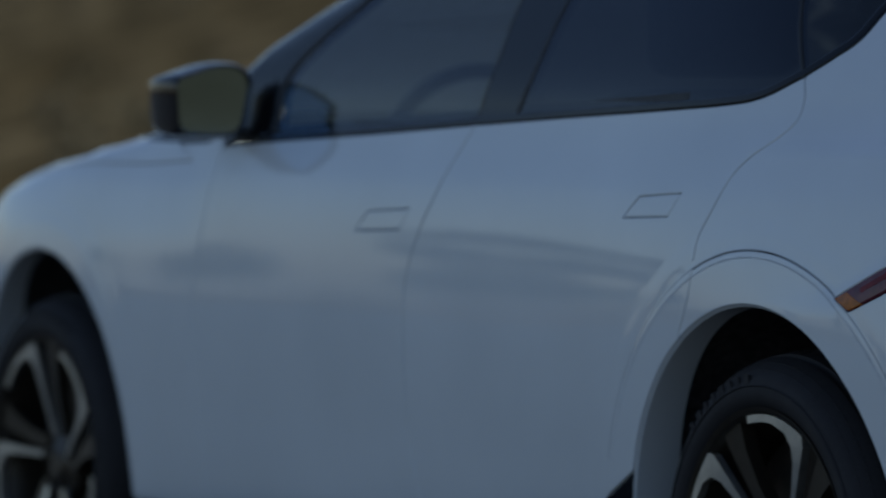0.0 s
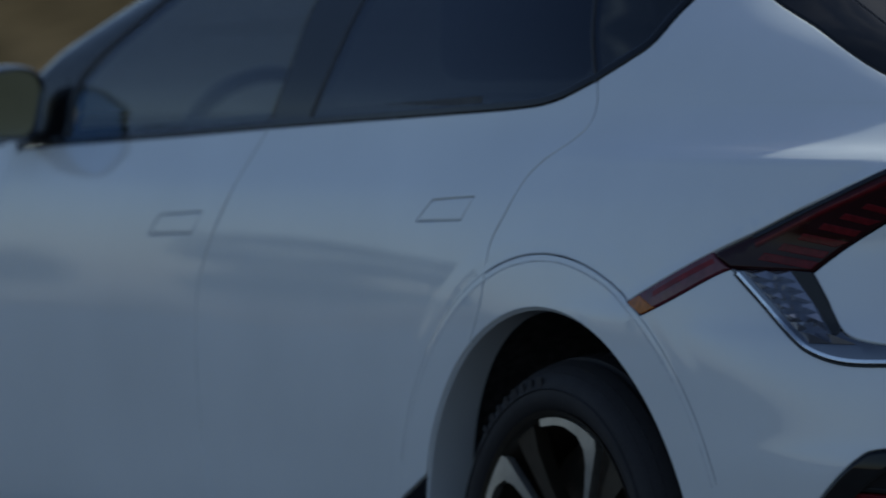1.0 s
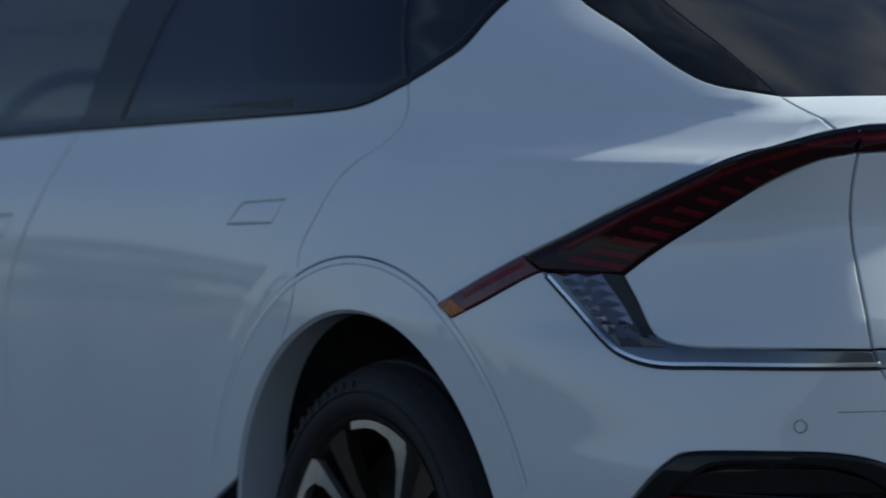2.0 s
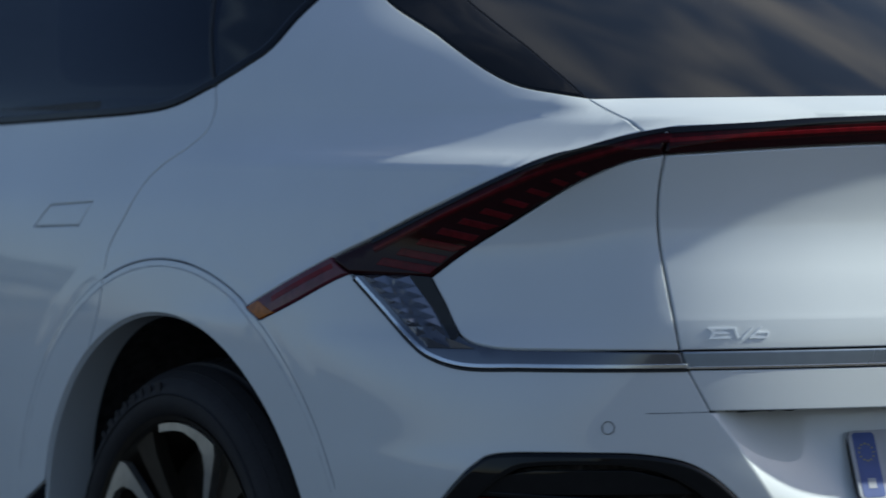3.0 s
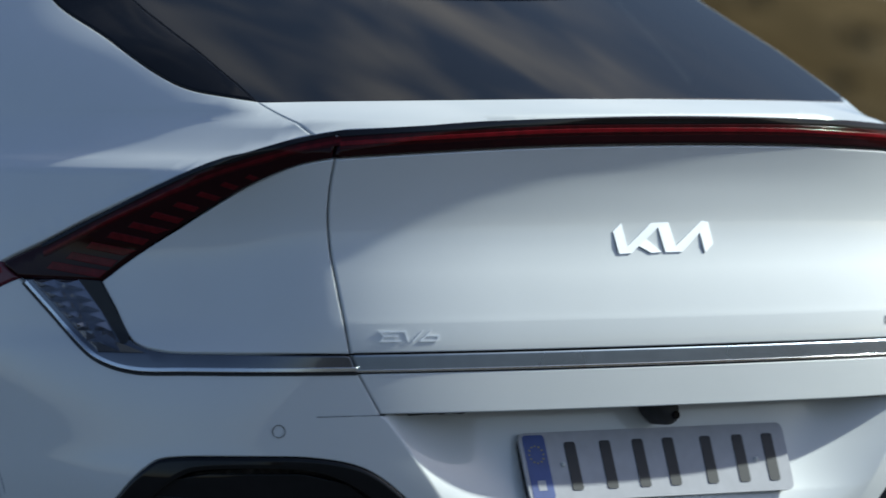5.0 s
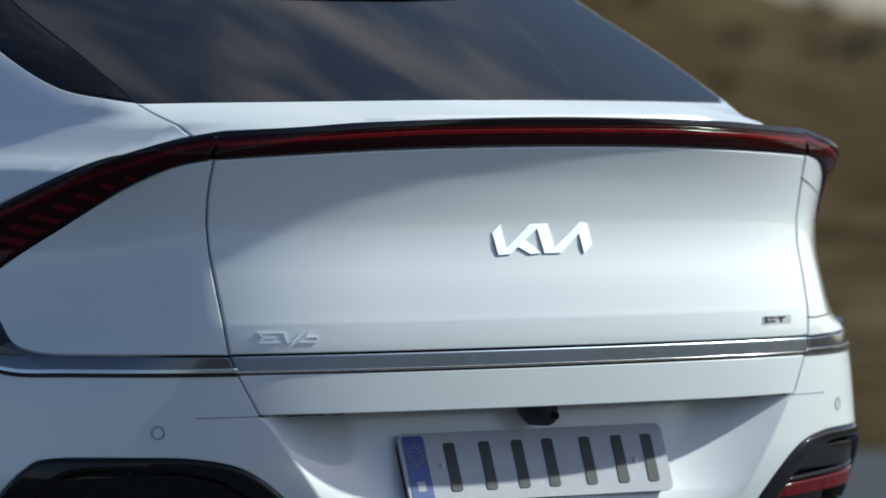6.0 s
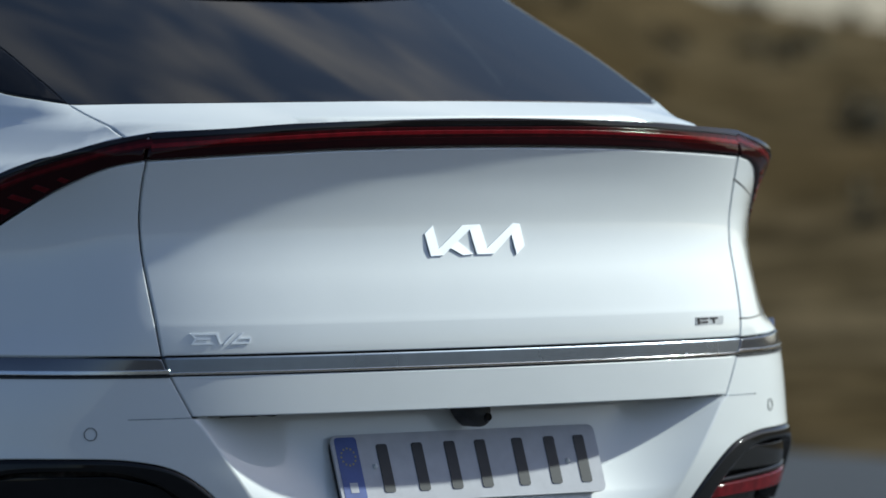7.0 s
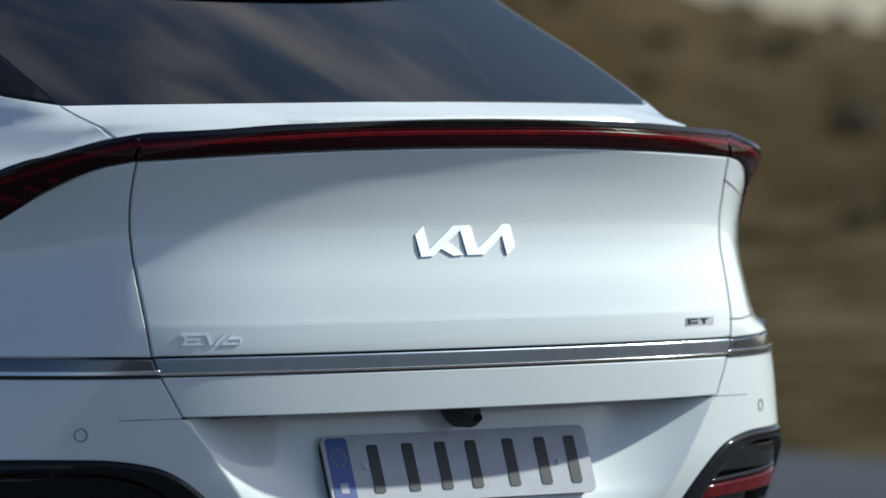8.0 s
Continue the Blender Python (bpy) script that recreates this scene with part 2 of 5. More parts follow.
RED_DARK = plain("dark_red_lens_back", (0.020, 0.0025, 0.004), 0.06, shine=0.18)
RED = plain("red_lens_bar", (0.17, 0.005, 0.008), 0.16, shine=0.2, vary=0.25, scale=60)
RED_SOFT = plain("dim_red_lens_bar", (0.105, 0.005, 0.008), 0.14, shine=0.16, vary=0.3, scale=60)
RED_DIM = plain("deep_red_lens_band", (0.045, 0.003, 0.004), 0.10, shine=0.16, vary=0.3, scale=60)
PINK_RED = plain("smoked_red_reflector", (0.12, 0.02, 0.03), 0.14, shine=0.4, vary=0.2, scale=60)
AMBER = plain("amber_marker", (0.42, 0.12, 0.012), 0.25, shine=0.3, vary=0.3, scale=120)
CABIN_GLASS = thin_glass("clear_green_glass", (0.91, 0.97, 0.93), (0.78, 0.82, 0.90))
DUSTY_GLASS = thin_glass("dusty_windscreen_glass", (0.91, 0.97, 0.93), dust=0.022)
PRIVACY = thin_glass("privacy_glass", (0.13, 0.145, 0.15), (0.72, 0.76, 0.85))
REAR_PANE = thin_glass("dark_rear_glass", (0.05, 0.055, 0.06), (1.0, 0.95, 0.85))
CABIN = plain("cabin_cloth", (0.05, 0.05, 0.055), 0.8, relief=0.001, scale=80)
PLATE_GOLD = plain("plate_gold", (0.42, 0.36, 0.06), 0.5)
BOLT_WHITE = plain("white_bolt_cap", (0.72, 0.72, 0.70), 0.4)
PLATE_WHITE = plain("reflective_plate_white", (0.52, 0.515, 0.545), 0.55, vary=0.06, shine=0.25)
PLATE_BLUE = plain("plate_blue", (0.045, 0.085, 0.30), 0.4)
PLATE_INK = plain("plate_black", (0.012, 0.012, 0.014), 0.45)
SATIN = plain("bright_satin_badge", (0.94, 0.95, 0.96), 0.52, metal=0.6, coat=1.0, vary=0.02)
BADGE_GREY = plain("satin_grey_badge", (0.50, 0.51, 0.52), 0.35, metal=0.2)
# flat greys that paint the shade in the wheel-arch grooves
GROOVE_SHADE = plain("groove_shade_grey", (0.38, 0.39, 0.40), 0.6)
GROOVE_SHADE_PALE = plain("groove_shade_pale_grey", (0.65, 0.66, 0.66), 0.6)
MIRROR = plain("mirror_glass", (0.34, 0.52, 0.76), 0.01, metal=1.0, vary=0.01)

# ---------------------------------------------------------------- building tools
def mesh_object(name, verts, faces, mat, parent=None, normals=None, label="", smooth=True):
    me = bpy.data.meshes.new(name)
    me.from_pydata([tuple(v) for v in verts], [], [tuple(f) for f in faces])
    me.materials.append(mat)
    if smooth:
        me.polygons.foreach_set("use_smooth", [True] * len(me.polygons))
    me.update()
    if normals is not None:
        me.normals_split_custom_set_from_vertices([tuple(n) for n in normals])
    ob = new(name, me)
    ob.parent = parent
    return tagged(ob, label)


def part(name, bm, mat, parent, label="", smooth=30):
    me = bpy.data.meshes.new(name)
    bm.to_mesh(me)
    bm.free()
    me.materials.append(mat)
    if smooth:
        me.polygons.foreach_set("use_smooth", [True] * len(me.polygons))
        me.set_sharp_from_angle(angle=radians(smooth))
    ob = new(name, me)
    ob.parent = parent
    return tagged(ob, label)


def spline(points, closed=False, each=14):
    """A smooth curve through a few points (Catmull-Rom)."""
    p = np.asarray(points, float)
    n = len(p)
    s = np.linspace(0, 1, each, endpoint=False)[:, None]
    out = []
    for i in range(n if closed else n - 1):
        if closed:
            a, b, c, d = p[(i - 1) % n], p[i], p[(i + 1) % n], p[(i + 2) % n]
        else:
            b, c = p[i], p[i + 1]
            a = p[i - 1] if i else 2 * b - c
            d = p[i + 2] if i + 2 < n else 2 * c - b
        out.append(0.5 * (2 * b + (c - a) * s + (2 * a - 5 * b + 4 * c - d) * s ** 2 + (3 * b - a - 3 * c + d) * s ** 3))
    if not closed:
        out.append(p[-1:])
    return np.concatenate(out)


def line(*points, each=16):
    p = np.asarray(points, float)
    out = [a + (b - a) * np.linspace(0, 1, each, endpoint=False)[:, None] for a, b in zip(p[:-1], p[1:])]
    return np.concatenate(out + [p[-1:]])


def arch(radius, start, end, yw=0.0, n=40):
    """An arc round a wheel on the left side; angles in degrees from straight up, positive towards the tail."""
    a = np.radians(np.linspace(start, end, n))
    y, z = yw - radius * np.sin(a), HUB_Z + radius * np.cos(a)
    return np.stack([u_at(y, z), z], -1)


def loop(*curves):
    p = np.concatenate(curves)
    keep = np.linalg.norm(p - np.roll(p, 1, axis=0), axis=1) > 2e-4
    return p[keep]


def mirrored(poly):
    q = np.array(poly)[::-1]
    q[:, 0] = math.pi - q[:, 0]
    return q


def scale_of(poly):
    c = np.asarray(poly).mean(axis=0)
    a, b = surf(c[0] - 0.05, c[1]), surf(c[0] + 0.05, c[1])
    return float(np.linalg.norm(b - a) / 0.1)


def ribbon(curve, width, side=1.0):
    """A band along a curve on the skin, on one side of it."""
    k = scale_of(curve)
    p = np.asarray(curve) * (k, 1)
    e = np.gradient(p, axis=0)
    e /= np.maximum(np.linalg.norm(e, axis=1, keepdims=True), 1e-9)
    q = p + np.stack([-e[:, 1], e[:, 0]], -1) * width * side
    return np.concatenate([p, q[::-1]]) / (k, 1)


def even(p, gap):
    """The closed polygon p with points about gap apart, its corners kept."""
    out = []
    for a, b in zip(p, np.roll(p, -1, axis=0)):
        n = max(1, int(np.linalg.norm(b - a) / gap))
        out += [a + (b - a) * k / n for k in range(n)]
    thin = [out[0]]
    for q in out[1:]:
        if np.linalg.norm(q - thin[-1]) > gap * 0.3:
            thin.append(q)
    return np.array(thin)


def inward(p, d):
    """The polygon p drawn in by d; p runs either way."""
    area = np.sum(p[:, 0] * np.roll(p[:, 1], -1) - np.roll(p[:, 0], -1) * p[:, 1])
    sign = 1 if area > 0 else -1
    e = np.roll(p, -1, axis=0) - p
    e /= np.maximum(np.linalg.norm(e, axis=1, keepdims=True), 1e-9)
    n = np.stack([-e[:, 1], e[:, 0]], -1) * sign
    m = n + np.roll(n, 1, axis=0)
    m /= np.maximum(np.linalg.norm(m, axis=1, keepdims=True), 1e-9)
    stretch = 1 / np.clip((m * n).sum(axis=1), 0.5, 1)
    return p + m * (d * stretch)[:, None]


def inside(poly, pts):
    x, y = pts[:, 0], pts[:, 1]
    res = np.zeros(len(pts), bool)
    for a, b in zip(poly, np.roll(poly, -1, axis=0)):
        if a[1] == b[1]:
            continue
        cross = (a[1] > y) != (b[1] > y)
        res ^= cross & (x < (b[0] - a[0]) * (y - a[1]) / (b[1] - a[1]) + a[0])
    return res


def patch_data(poly, holes=(), step=0.03, extra=None, lift=0.0, thick=0.016, gap=0.0018, curve=0.002):
    """A sheet of the body's skin inside the outline poly (u, z), with rolled edges and a flange behind them."""
    k = scale_of(poly)
    fit = np.array([k, 1.0])
    rims, rings = [], []
    for i, src in enumerate([poly, *holes]):
        p = even(np.asarray(src) * fit, min(step, 0.016))
        sgn = 1 if i == 0 else -1
        rims.append(inward(p, gap * sgn))
        rings.append(inward(p, (gap + curve) * sgn))
    lo, hi = rims[0].min(axis=0), rims[0].max(axis=0)
    gx, gy = np.meshgrid(np.arange(lo[0], hi[0], step), np.arange(lo[1], hi[1], step))
    free = np.stack([gx.ravel(), gy.ravel()], -1)
    if extra is not None and len(extra):
        far = np.min(np.linalg.norm(free[:, None] - (extra * fit)[None, ::3], axis=2), axis=1) > 0.010
        free = np.concatenate([free[far], extra * fit])
    ok = inside(rings[0], free)
    for h in rings[1:]:
        ok &= ~inside(h, free)
    free = free[ok]
    edge_pts = np.concatenate(rings)
    if len(free):
        d = np.concatenate([np.min(np.linalg.norm(c[:, None] - edge_pts[None], axis=2), axis=1) for c in np.array_split(free, max(1, len(free) // 400))])
        free = free[d > min(0.008, step * 0.6)]
    flat = np.concatenate([edge_pts, free]) if len(free) else edge_pts
    edges, at = [], 0
    for r in rings:
        n = len(r)
        edges += [(at + i, at + (i + 1) % n) for i in range(n)]
        at += n
    got = delaunay_2d_cdt([Vector(p) for p in flat], edges, [], 0, 1e-6)
    pts = np.array([tuple(v) for v in got[0]])
    tri = [list(f) for f in got[2]]
    mid = np.array([pts[f].mean(axis=0) for f in tri])
    ok = inside(rings[0], mid)
    for h in rings[1:]:
        ok &= ~inside(h, mid)
    tri = [f for f, good in zip(tri, ok) if good]
    u, z = pts[:, 0] / k, pts[:, 1]
    nor = surf_normal(u, z)
    rise = lift if callable(lift) else (lambda a, b: lift + 0.0 * a)
    pos = surf(u, z) + nor * rise(u, z)[:, None]
    verts, normals, faces = list(pos), list(nor), []
    for f in tri:
        a, b, c = pos[f[0]], pos[f[1]], pos[f[2]]
        faces.append(f if np.dot(np.cross(b - a, c - a), nor[f[0]]) > 0 else f[::-1])
    # rolled edge and flange
    for ring, rim in zip(rings, rims):
        n = len(ring)
        ids = [int(np.argmin(np.sum((pts - q) ** 2, axis=1))) for q in ring]
        s0, s1 = surf(ring[:, 0] / k, ring[:, 1]), surf(rim[:, 0] / k, rim[:, 1])
        n1 = surf_normal(rim[:, 0] / k, rim[:, 1])
        out = s1 - s0
        out /= np.maximum(np.linalg.norm(out, axis=1, keepdims=True), 1e-9)
        base = len(verts)
        h1 = rise(rim[:, 0] / k, rim[:, 1])[:, None]
        verts += list(s1 + n1 * (h1 - curve * 0.35)) + list(s1 + n1 * (h1 - thick))
        tilt = n1 + out * 0.9
        normals += list(tilt / np.linalg.norm(tilt, axis=1, keepdims=True)) + list(out)
        for i in range(n):
            j = (i + 1) % n
            for quad in ((ids[i], ids[j], base + j, base + i), (base + i, base + j, base + n + j, base + n + i)):
                a, b, c = (np.asarray(verts[q]) for q in quad[:3])
                want = np.asarray(normals[quad[2]]) + np.asarray(normals[quad[3]])
                if np.linalg.norm(np.cross(b - a, c - a)) < 1e-12:
                    a, b, c = (np.asarray(verts[q]) for q in quad[1:])
                faces.append(quad if np.dot(np.cross(b - a, c - a), want) > 0 else quad[::-1])
    return np.array(verts), faces, np.array(normals)


def patch(name, poly, mat, parent, label="", both=False, **how):
    """Builds the sheet, and with both=True its mirror image too; returns the objects."""
    v, f, n = patch_data(poly, **how)
    made = [mesh_object(name, v, f, mat, parent, n, label)]
    if both:
        flip = np.array([-1, 1, 1])
        made.append(mesh_object(name, v * flip, [q[::-1] for q in f], mat, parent, n * flip, label))
    return made


def lathe(profile, n, axis_at=(0, 0, 0)):
    """A ring turned about the x axis from a closed profile of (x, r)."""
    bm = bmesh.new()
    rows = [[bm.verts.new((x, r * math.sin(2 * math.pi * i / n), r * math.cos(2 * math.pi * i / n))) for x, r in profile] for i in range(n)]
    m = len(profile)
    for i in range(n):
        for j in range(m):
            bm.faces.new((rows[i][j], rows[i][(j + 1) % m], rows[(i + 1) % n][(j + 1) % m], rows[(i + 1) % n][j]))
    bmesh.ops.recalc_face_normals(bm, faces=bm.faces)
    return bm


def slab(outline, depth, place=lambda p, d: (p[0], p[1], d)):
    """A flat outline given thickness; place turns an outline point and a depth into a place."""
    bm = bmesh.new()
    top = [bm.verts.new(place(p, 0)) for p in outline]
    low = [bm.verts.new(place(p, depth)) for p in outline]
    n = len(outline)
    bm.faces.new(top)
    bm.faces.new(low[::-1])
    for i in range(n):
        bm.faces.new((top[i], low[i], low[(i + 1) % n], top[(i + 1) % n]))
    bmesh.ops.recalc_face_normals(bm, faces=bm.faces)
    return bm


def box(bm, lo, hi, bevel=0.0):
    got = bmesh.ops.create_cube(bm, size=1)["verts"]
    for v in got:
        for i in range(3):
            v.co[i] = lo[i] if v.co[i] < 0 else hi[i]
    if bevel:
        edges = list({e for v in got for e in v.link_edges})
        bmesh.ops.bevel(bm, geom=edges, offset=bevel, segments=3, affect="EDGES", profile=0.6)
    return bm

# ---------------------------------------------------------------- the place: road, verge, banks
def ground_material():
    m, tree, b = material("dry_earth_and_asphalt")
    co = tree.nodes.new("ShaderNodeTexCoord")
    sep = tree.nodes.new("ShaderNodeSeparateXYZ")
    tree.links.new(co.outputs["Object"], sep.inputs[0])
    fine, broad = noise_tex(tree, 2.2, 8), noise_tex(tree, 0.16, 4)
    dry = ramp(tree, fine.outputs["Fac"], [(0.3, (0.040, 0.030, 0.017)), (0.5, (0.092, 0.069, 0.038)), (0.72, (0.165, 0.123, 0.072))])
    dark = ramp(tree, broad.outputs["Fac"], [(0.38, (0.62, 0.58, 0.5)), (0.62, (1.0, 1.0, 1.0))])
    mix = tree.nodes.new("ShaderNodeMix")
    mix.data_type, mix.blend_type = "RGBA", "MULTIPLY"
    mix.inputs[0].default_value = 1.0
    tree.links.new(dry.outputs[0], mix.inputs[6])
    tree.links.new(dark.outputs[0], mix.inputs[7])
    tree.links.new(mix.outputs[2], b.inputs["Base Color"])
    b.inputs["Roughness"].default_value = 0.95
    b.inputs["Specular IOR Level"].default_value = 0.0
    bump(tree, b, fine.outputs["Fac"], 0.8, 0.12)
    return m


def asphalt_material():
    m, tree, b = material("worn_grey_asphalt")
    grit, stain = noise_tex(tree, 180.0, 3), noise_tex(tree, 0.5, 5)
    col = ramp(tree, grit.outputs["Fac"], [(0.3, (0.048, 0.051, 0.058)), (0.7, (0.092, 0.097, 0.108))])
    tone = ramp(tree, stain.outputs["Fac"], [(0.35, (0.8, 0.8, 0.8)), (0.65, (1, 1, 1))])
    mix = tree.nodes.new("ShaderNodeMix")
    mix.data_type, mix.blend_type = "RGBA", "MULTIPLY"
    mix.inputs[0].default_value = 1.0
    tree.links.new(col.outputs[0], mix.inputs[6])
    tree.links.new(tone.outputs[0], mix.inputs[7])
    tree.links.new(mix.outputs[2], b.inputs["Base Color"])
    b.inputs["Roughness"].default_value = 0.8
    b.inputs["Specular IOR Level"].default_value = 0.12
    bump(tree, b, grit.outputs["Fac"], 0.5, 0.004)
    return m


EARTH, ASPHALT = ground_material(), asphalt_material()
ROAD_W, ROAD_E = -30.0, 6.6


def land(x, y):
    """Height of the land: flat round the road, a bank on the east, a low rise on the west."""
    way = np.degrees(np.arctan2(x + 5.5, y + 7.85))
    crest = np.interp(way, [0, 20, 36.5, 40.5, 43, 60, 100, 140], [3.2, 3.2, 4.4, 1.95, 1.62, 1.4, 1.6, 1.2])
    bank = ease(ROAD_E + 0.6, 24, x) * crest
    rough = np.array([0.12 * noise.noise((px * 0.13, py * 0.13, 0)) + 0.05 * noise.noise((px * 0.6, py * 0.6, 3)) for px, py in zip(np.ravel(x), np.ravel(y))]).reshape(np.shape(x))
    away = np.maximum(ease(ROAD_E + 0.3, ROAD_E + 4, x), ease(ROAD_W - 0.5, ROAD_W - 5, x))
    south = 16 * ease(-90, -300, y) * ease(-200, -40, x)
    return bank + south + rough * away - 0.03


def lattice(xs, ys, height):
    gx, gy = np.meshgrid(xs, ys, indexing="ij")
    gz = height(gx, gy)
    v = np.stack([gx, gy, gz], -1).reshape(-1, 3)
    n, m = len(xs), len(ys)
    f = [(i * m + j, (i + 1) * m + j, (i + 1) * m + j + 1, i * m + j + 1) for i in range(n - 1) for j in range(m - 1)]
    return v, f


def spread(near, far, fine, n):
    a = np.arange(-near, near + fine, fine)
    b = near * (far / near) ** (np.arange(1, n + 1) / n)
    return np.concatenate([-b[::-1], a, b])


v, f = lattice(spread(48, 2400, 1.1, 24), spread(60, 2400, 1.5, 24), land)
ground = mesh_object("ground", v, f, EARTH)
tagged(ground, "dry brown grassy earth banks beside the road", "ground", kind="structure")
v, f = lattice(np.linspace(ROAD_W, ROAD_E, 60), np.linspace(-160, 160, 80), lambda x, y: 0.006 * np.sin(0.21 * x + 0.07 * y))
road = mesh_object("road", v, f, ASPHALT)
tagged(road, "worn pale grey asphalt lot and road under the car", "road", kind="structure")

# ---------------------------------------------------------------- the car
car = new("car")
tagged(car, "white electric crossover car parked on asphalt, shaded flank and sunlit tail", "car")
PI = math.pi



def both_ways(half):
    """A curve across the tail from its left half."""
    return spline(list(half) + [(PI - a, b) for a, b in half[-2::-1]])


# outlines on the body's skin, (u, z)
BELT = spline([(-1.5000, 1.0160), (-1.3790, 1.0210), (-0.9540, 1.0370), (-0.5230, 1.0560), (-0.1610, 1.0710), (0.1624, 1.0830), (0.4055, 1.0940), (0.5093, 1.1070), (0.5961, 1.1400)])
KICK = spline([(0.5961, 1.1400), (0.6484, 1.1701), (0.6909, 1.2023), (0.7341, 1.2710), (0.8474, 1.3957)])
CUT_F = spline([(-0.508, 1.058), (-0.556, 0.988), (-0.593, 0.933), (-0.638, 0.877), (-0.676, 0.816), (-0.696, 0.755), (-0.696, 0.675), (-0.693, 0.595), (-0.681, 0.494), (-0.645, 0.396), (-0.615, 0.345)])
CUT_R = spline([(0.5961, 1.1400), (0.6063, 1.1050), (0.6028, 1.0689), (0.5715, 1.0390), (0.5250, 1.0100), (0.4910, 0.9820), (0.4540, 0.9270), (0.4220, 0.8810), (0.4140, 0.8440)])
CUT_LOW = spline([(0.4143, 0.8440), (0.4045, 0.7810), (0.3783, 0.7220)])
LAMP_UP = spline([(0.7436, 0.7962), (0.8155, 0.8440), (0.8774, 0.8837), (0.9258, 0.9132), (0.9895, 0.9601), (1.0470, 1.0006), (1.0987, 1.0340), (1.1167, 1.0590), (1.1376, 1.0700), (1.1636, 1.0779)])
LAMP_LOW = spline([(0.7664, 0.7763), (0.8166, 0.8055), (0.8699, 0.8413), (0.8914, 0.8533)])
LAMP_IN = spline([(0.9844, 0.8497), (1.0196, 0.8888), (1.0761, 0.9439), (1.1270, 0.9961), (1.1655, 1.0241), (1.2022, 1.0360)])
GARNISH_OUT = spline([(0.8914, 0.8533), (0.9270, 0.8049), (0.9605, 0.7560), (0.9847, 0.7303), (1.0197, 0.7163), (1.0733, 0.7160), (1.1496, 0.7157), (1.2204, 0.7159)])
GARNISH_IN = spline([(0.9844, 0.8497), (0.9988, 0.8115), (1.0155, 0.7646), (1.0472, 0.7478), (1.0994, 0.7456), (1.1498, 0.7446), (1.2139, 0.7428)])
GATE_UP = spline([(1.2022, 1.0360), (1.1989, 0.9961), (1.1978, 0.9539), (1.1991, 0.9118), (1.2027, 0.8609), (1.2072, 0.8108), (1.2119, 0.7609), (1.2139, 0.7428)])
GATE_LOW = line((1.2140, 0.7428), (1.2205, 0.7159), (1.2419, 0.6520))
BAR_UP = both_ways([(1.1636, 1.0779), (1.2935, 1.0855), (1.4173, 1.0935), (1.5708, 1.0966)])
BAR_LOW = both_ways([(1.2022, 1.0360), (1.3047, 1.0449), (1.4191, 1.0515), (1.5708, 1.0541)])
LENS_UP = spline([(0.7436, 0.7946), (0.8157, 0.8417), (0.8772, 0.8799), (0.9263, 0.9089), (0.9909, 0.9554), (1.0483, 0.9963), (1.1001, 1.0335), (1.1495, 1.0562), (1.1774, 1.0664), (1.2061, 1.0753)])
LENS_IN = spline([(0.9841, 0.8501), (1.0194, 0.8899), (1.0755, 0.9461), (1.1268, 0.9968), (1.1652, 1.0242), (1.2019, 1.0367)])
LENS_BAR_UP = both_ways([(1.2061, 1.0753), (1.2961, 1.0848), (1.4189, 1.0944), (1.5708, 1.0965)])
LENS_BAR_LOW = both_ways([(1.2019, 1.0367), (1.3048, 1.0454), (1.4193, 1.0520), (1.5708, 1.0546)])
GLASS_LOW = both_ways([(1.0666, 1.1195), (1.2028, 1.1220), (1.4748, 1.1250), (1.5693, 1.1250)])
GLASS_SIDE = spline([(0.9081, 1.3200), (0.9414, 1.2730), (0.9744, 1.2390), (1.0094, 1.2020), (1.0341, 1.1640), (1.0664, 1.1195)])
TRIM_LOW = spline([(0.8009, 1.3205), (0.8418, 1.2699), (0.9101, 1.2186), (0.9667, 1.1611), (0.9962, 1.1390), (1.0330, 1.1280), (1.0674, 1.1210)])
PILLAR_B = spline([(-0.5100, 1.0600), (-0.4810, 1.1670), (-0.4950, 1.2730), (-0.4980, 1.4000)])
PILLAR_C = spline([(-0.3440, 1.0740), (-0.3110, 1.1520), (-0.2990, 1.2710), (-0.3020, 1.4000)])
PANE_END = spline([(0.5961, 1.1400), (0.5383, 1.2735), (0.5071, 1.4006)])
PILLAR_A = spline([(-1.365, 1.037), (-1.351, 1.148), (-1.161, 1.281), (-1.030, 1.400)])
SEAM_UP, SEAM_LOW = GLASS_LOW[0], LAMP_UP[np.argmin(abs(LAMP_UP[:, 1] - 1.070))]
FLARE = arch(0.494, -24, 31, 0.01)
FLARE[0], FLARE[-1] = CUT_LOW[0], LAMP_UP[0]
ARCH_R = arch(0.408, -125, 125, 0.012, 120)
ARCH_F = arch(0.424, -125, 125, BASE - 0.012, 120)
meet = int(np.argmin(abs(ARCH_R[:, 0] - CUT_LOW[-1, 0]) + (ARCH_R[:, 1] < 0.6)))
CUT_LOW[-1] = ARCH_R[meet]


def upto(curve, z, above=True):
    return curve[curve[:, 1] >= z] if above else curve[curve[:, 1] <= z]


def rings(yw):
    return np.concatenate([arch(r, -120, 120, yw, 90) for r in (0.482, 0.486, 0.490, 0.494, 0.498, 0.502, 0.508, 0.514, 0.524, 0.536, 0.550)])


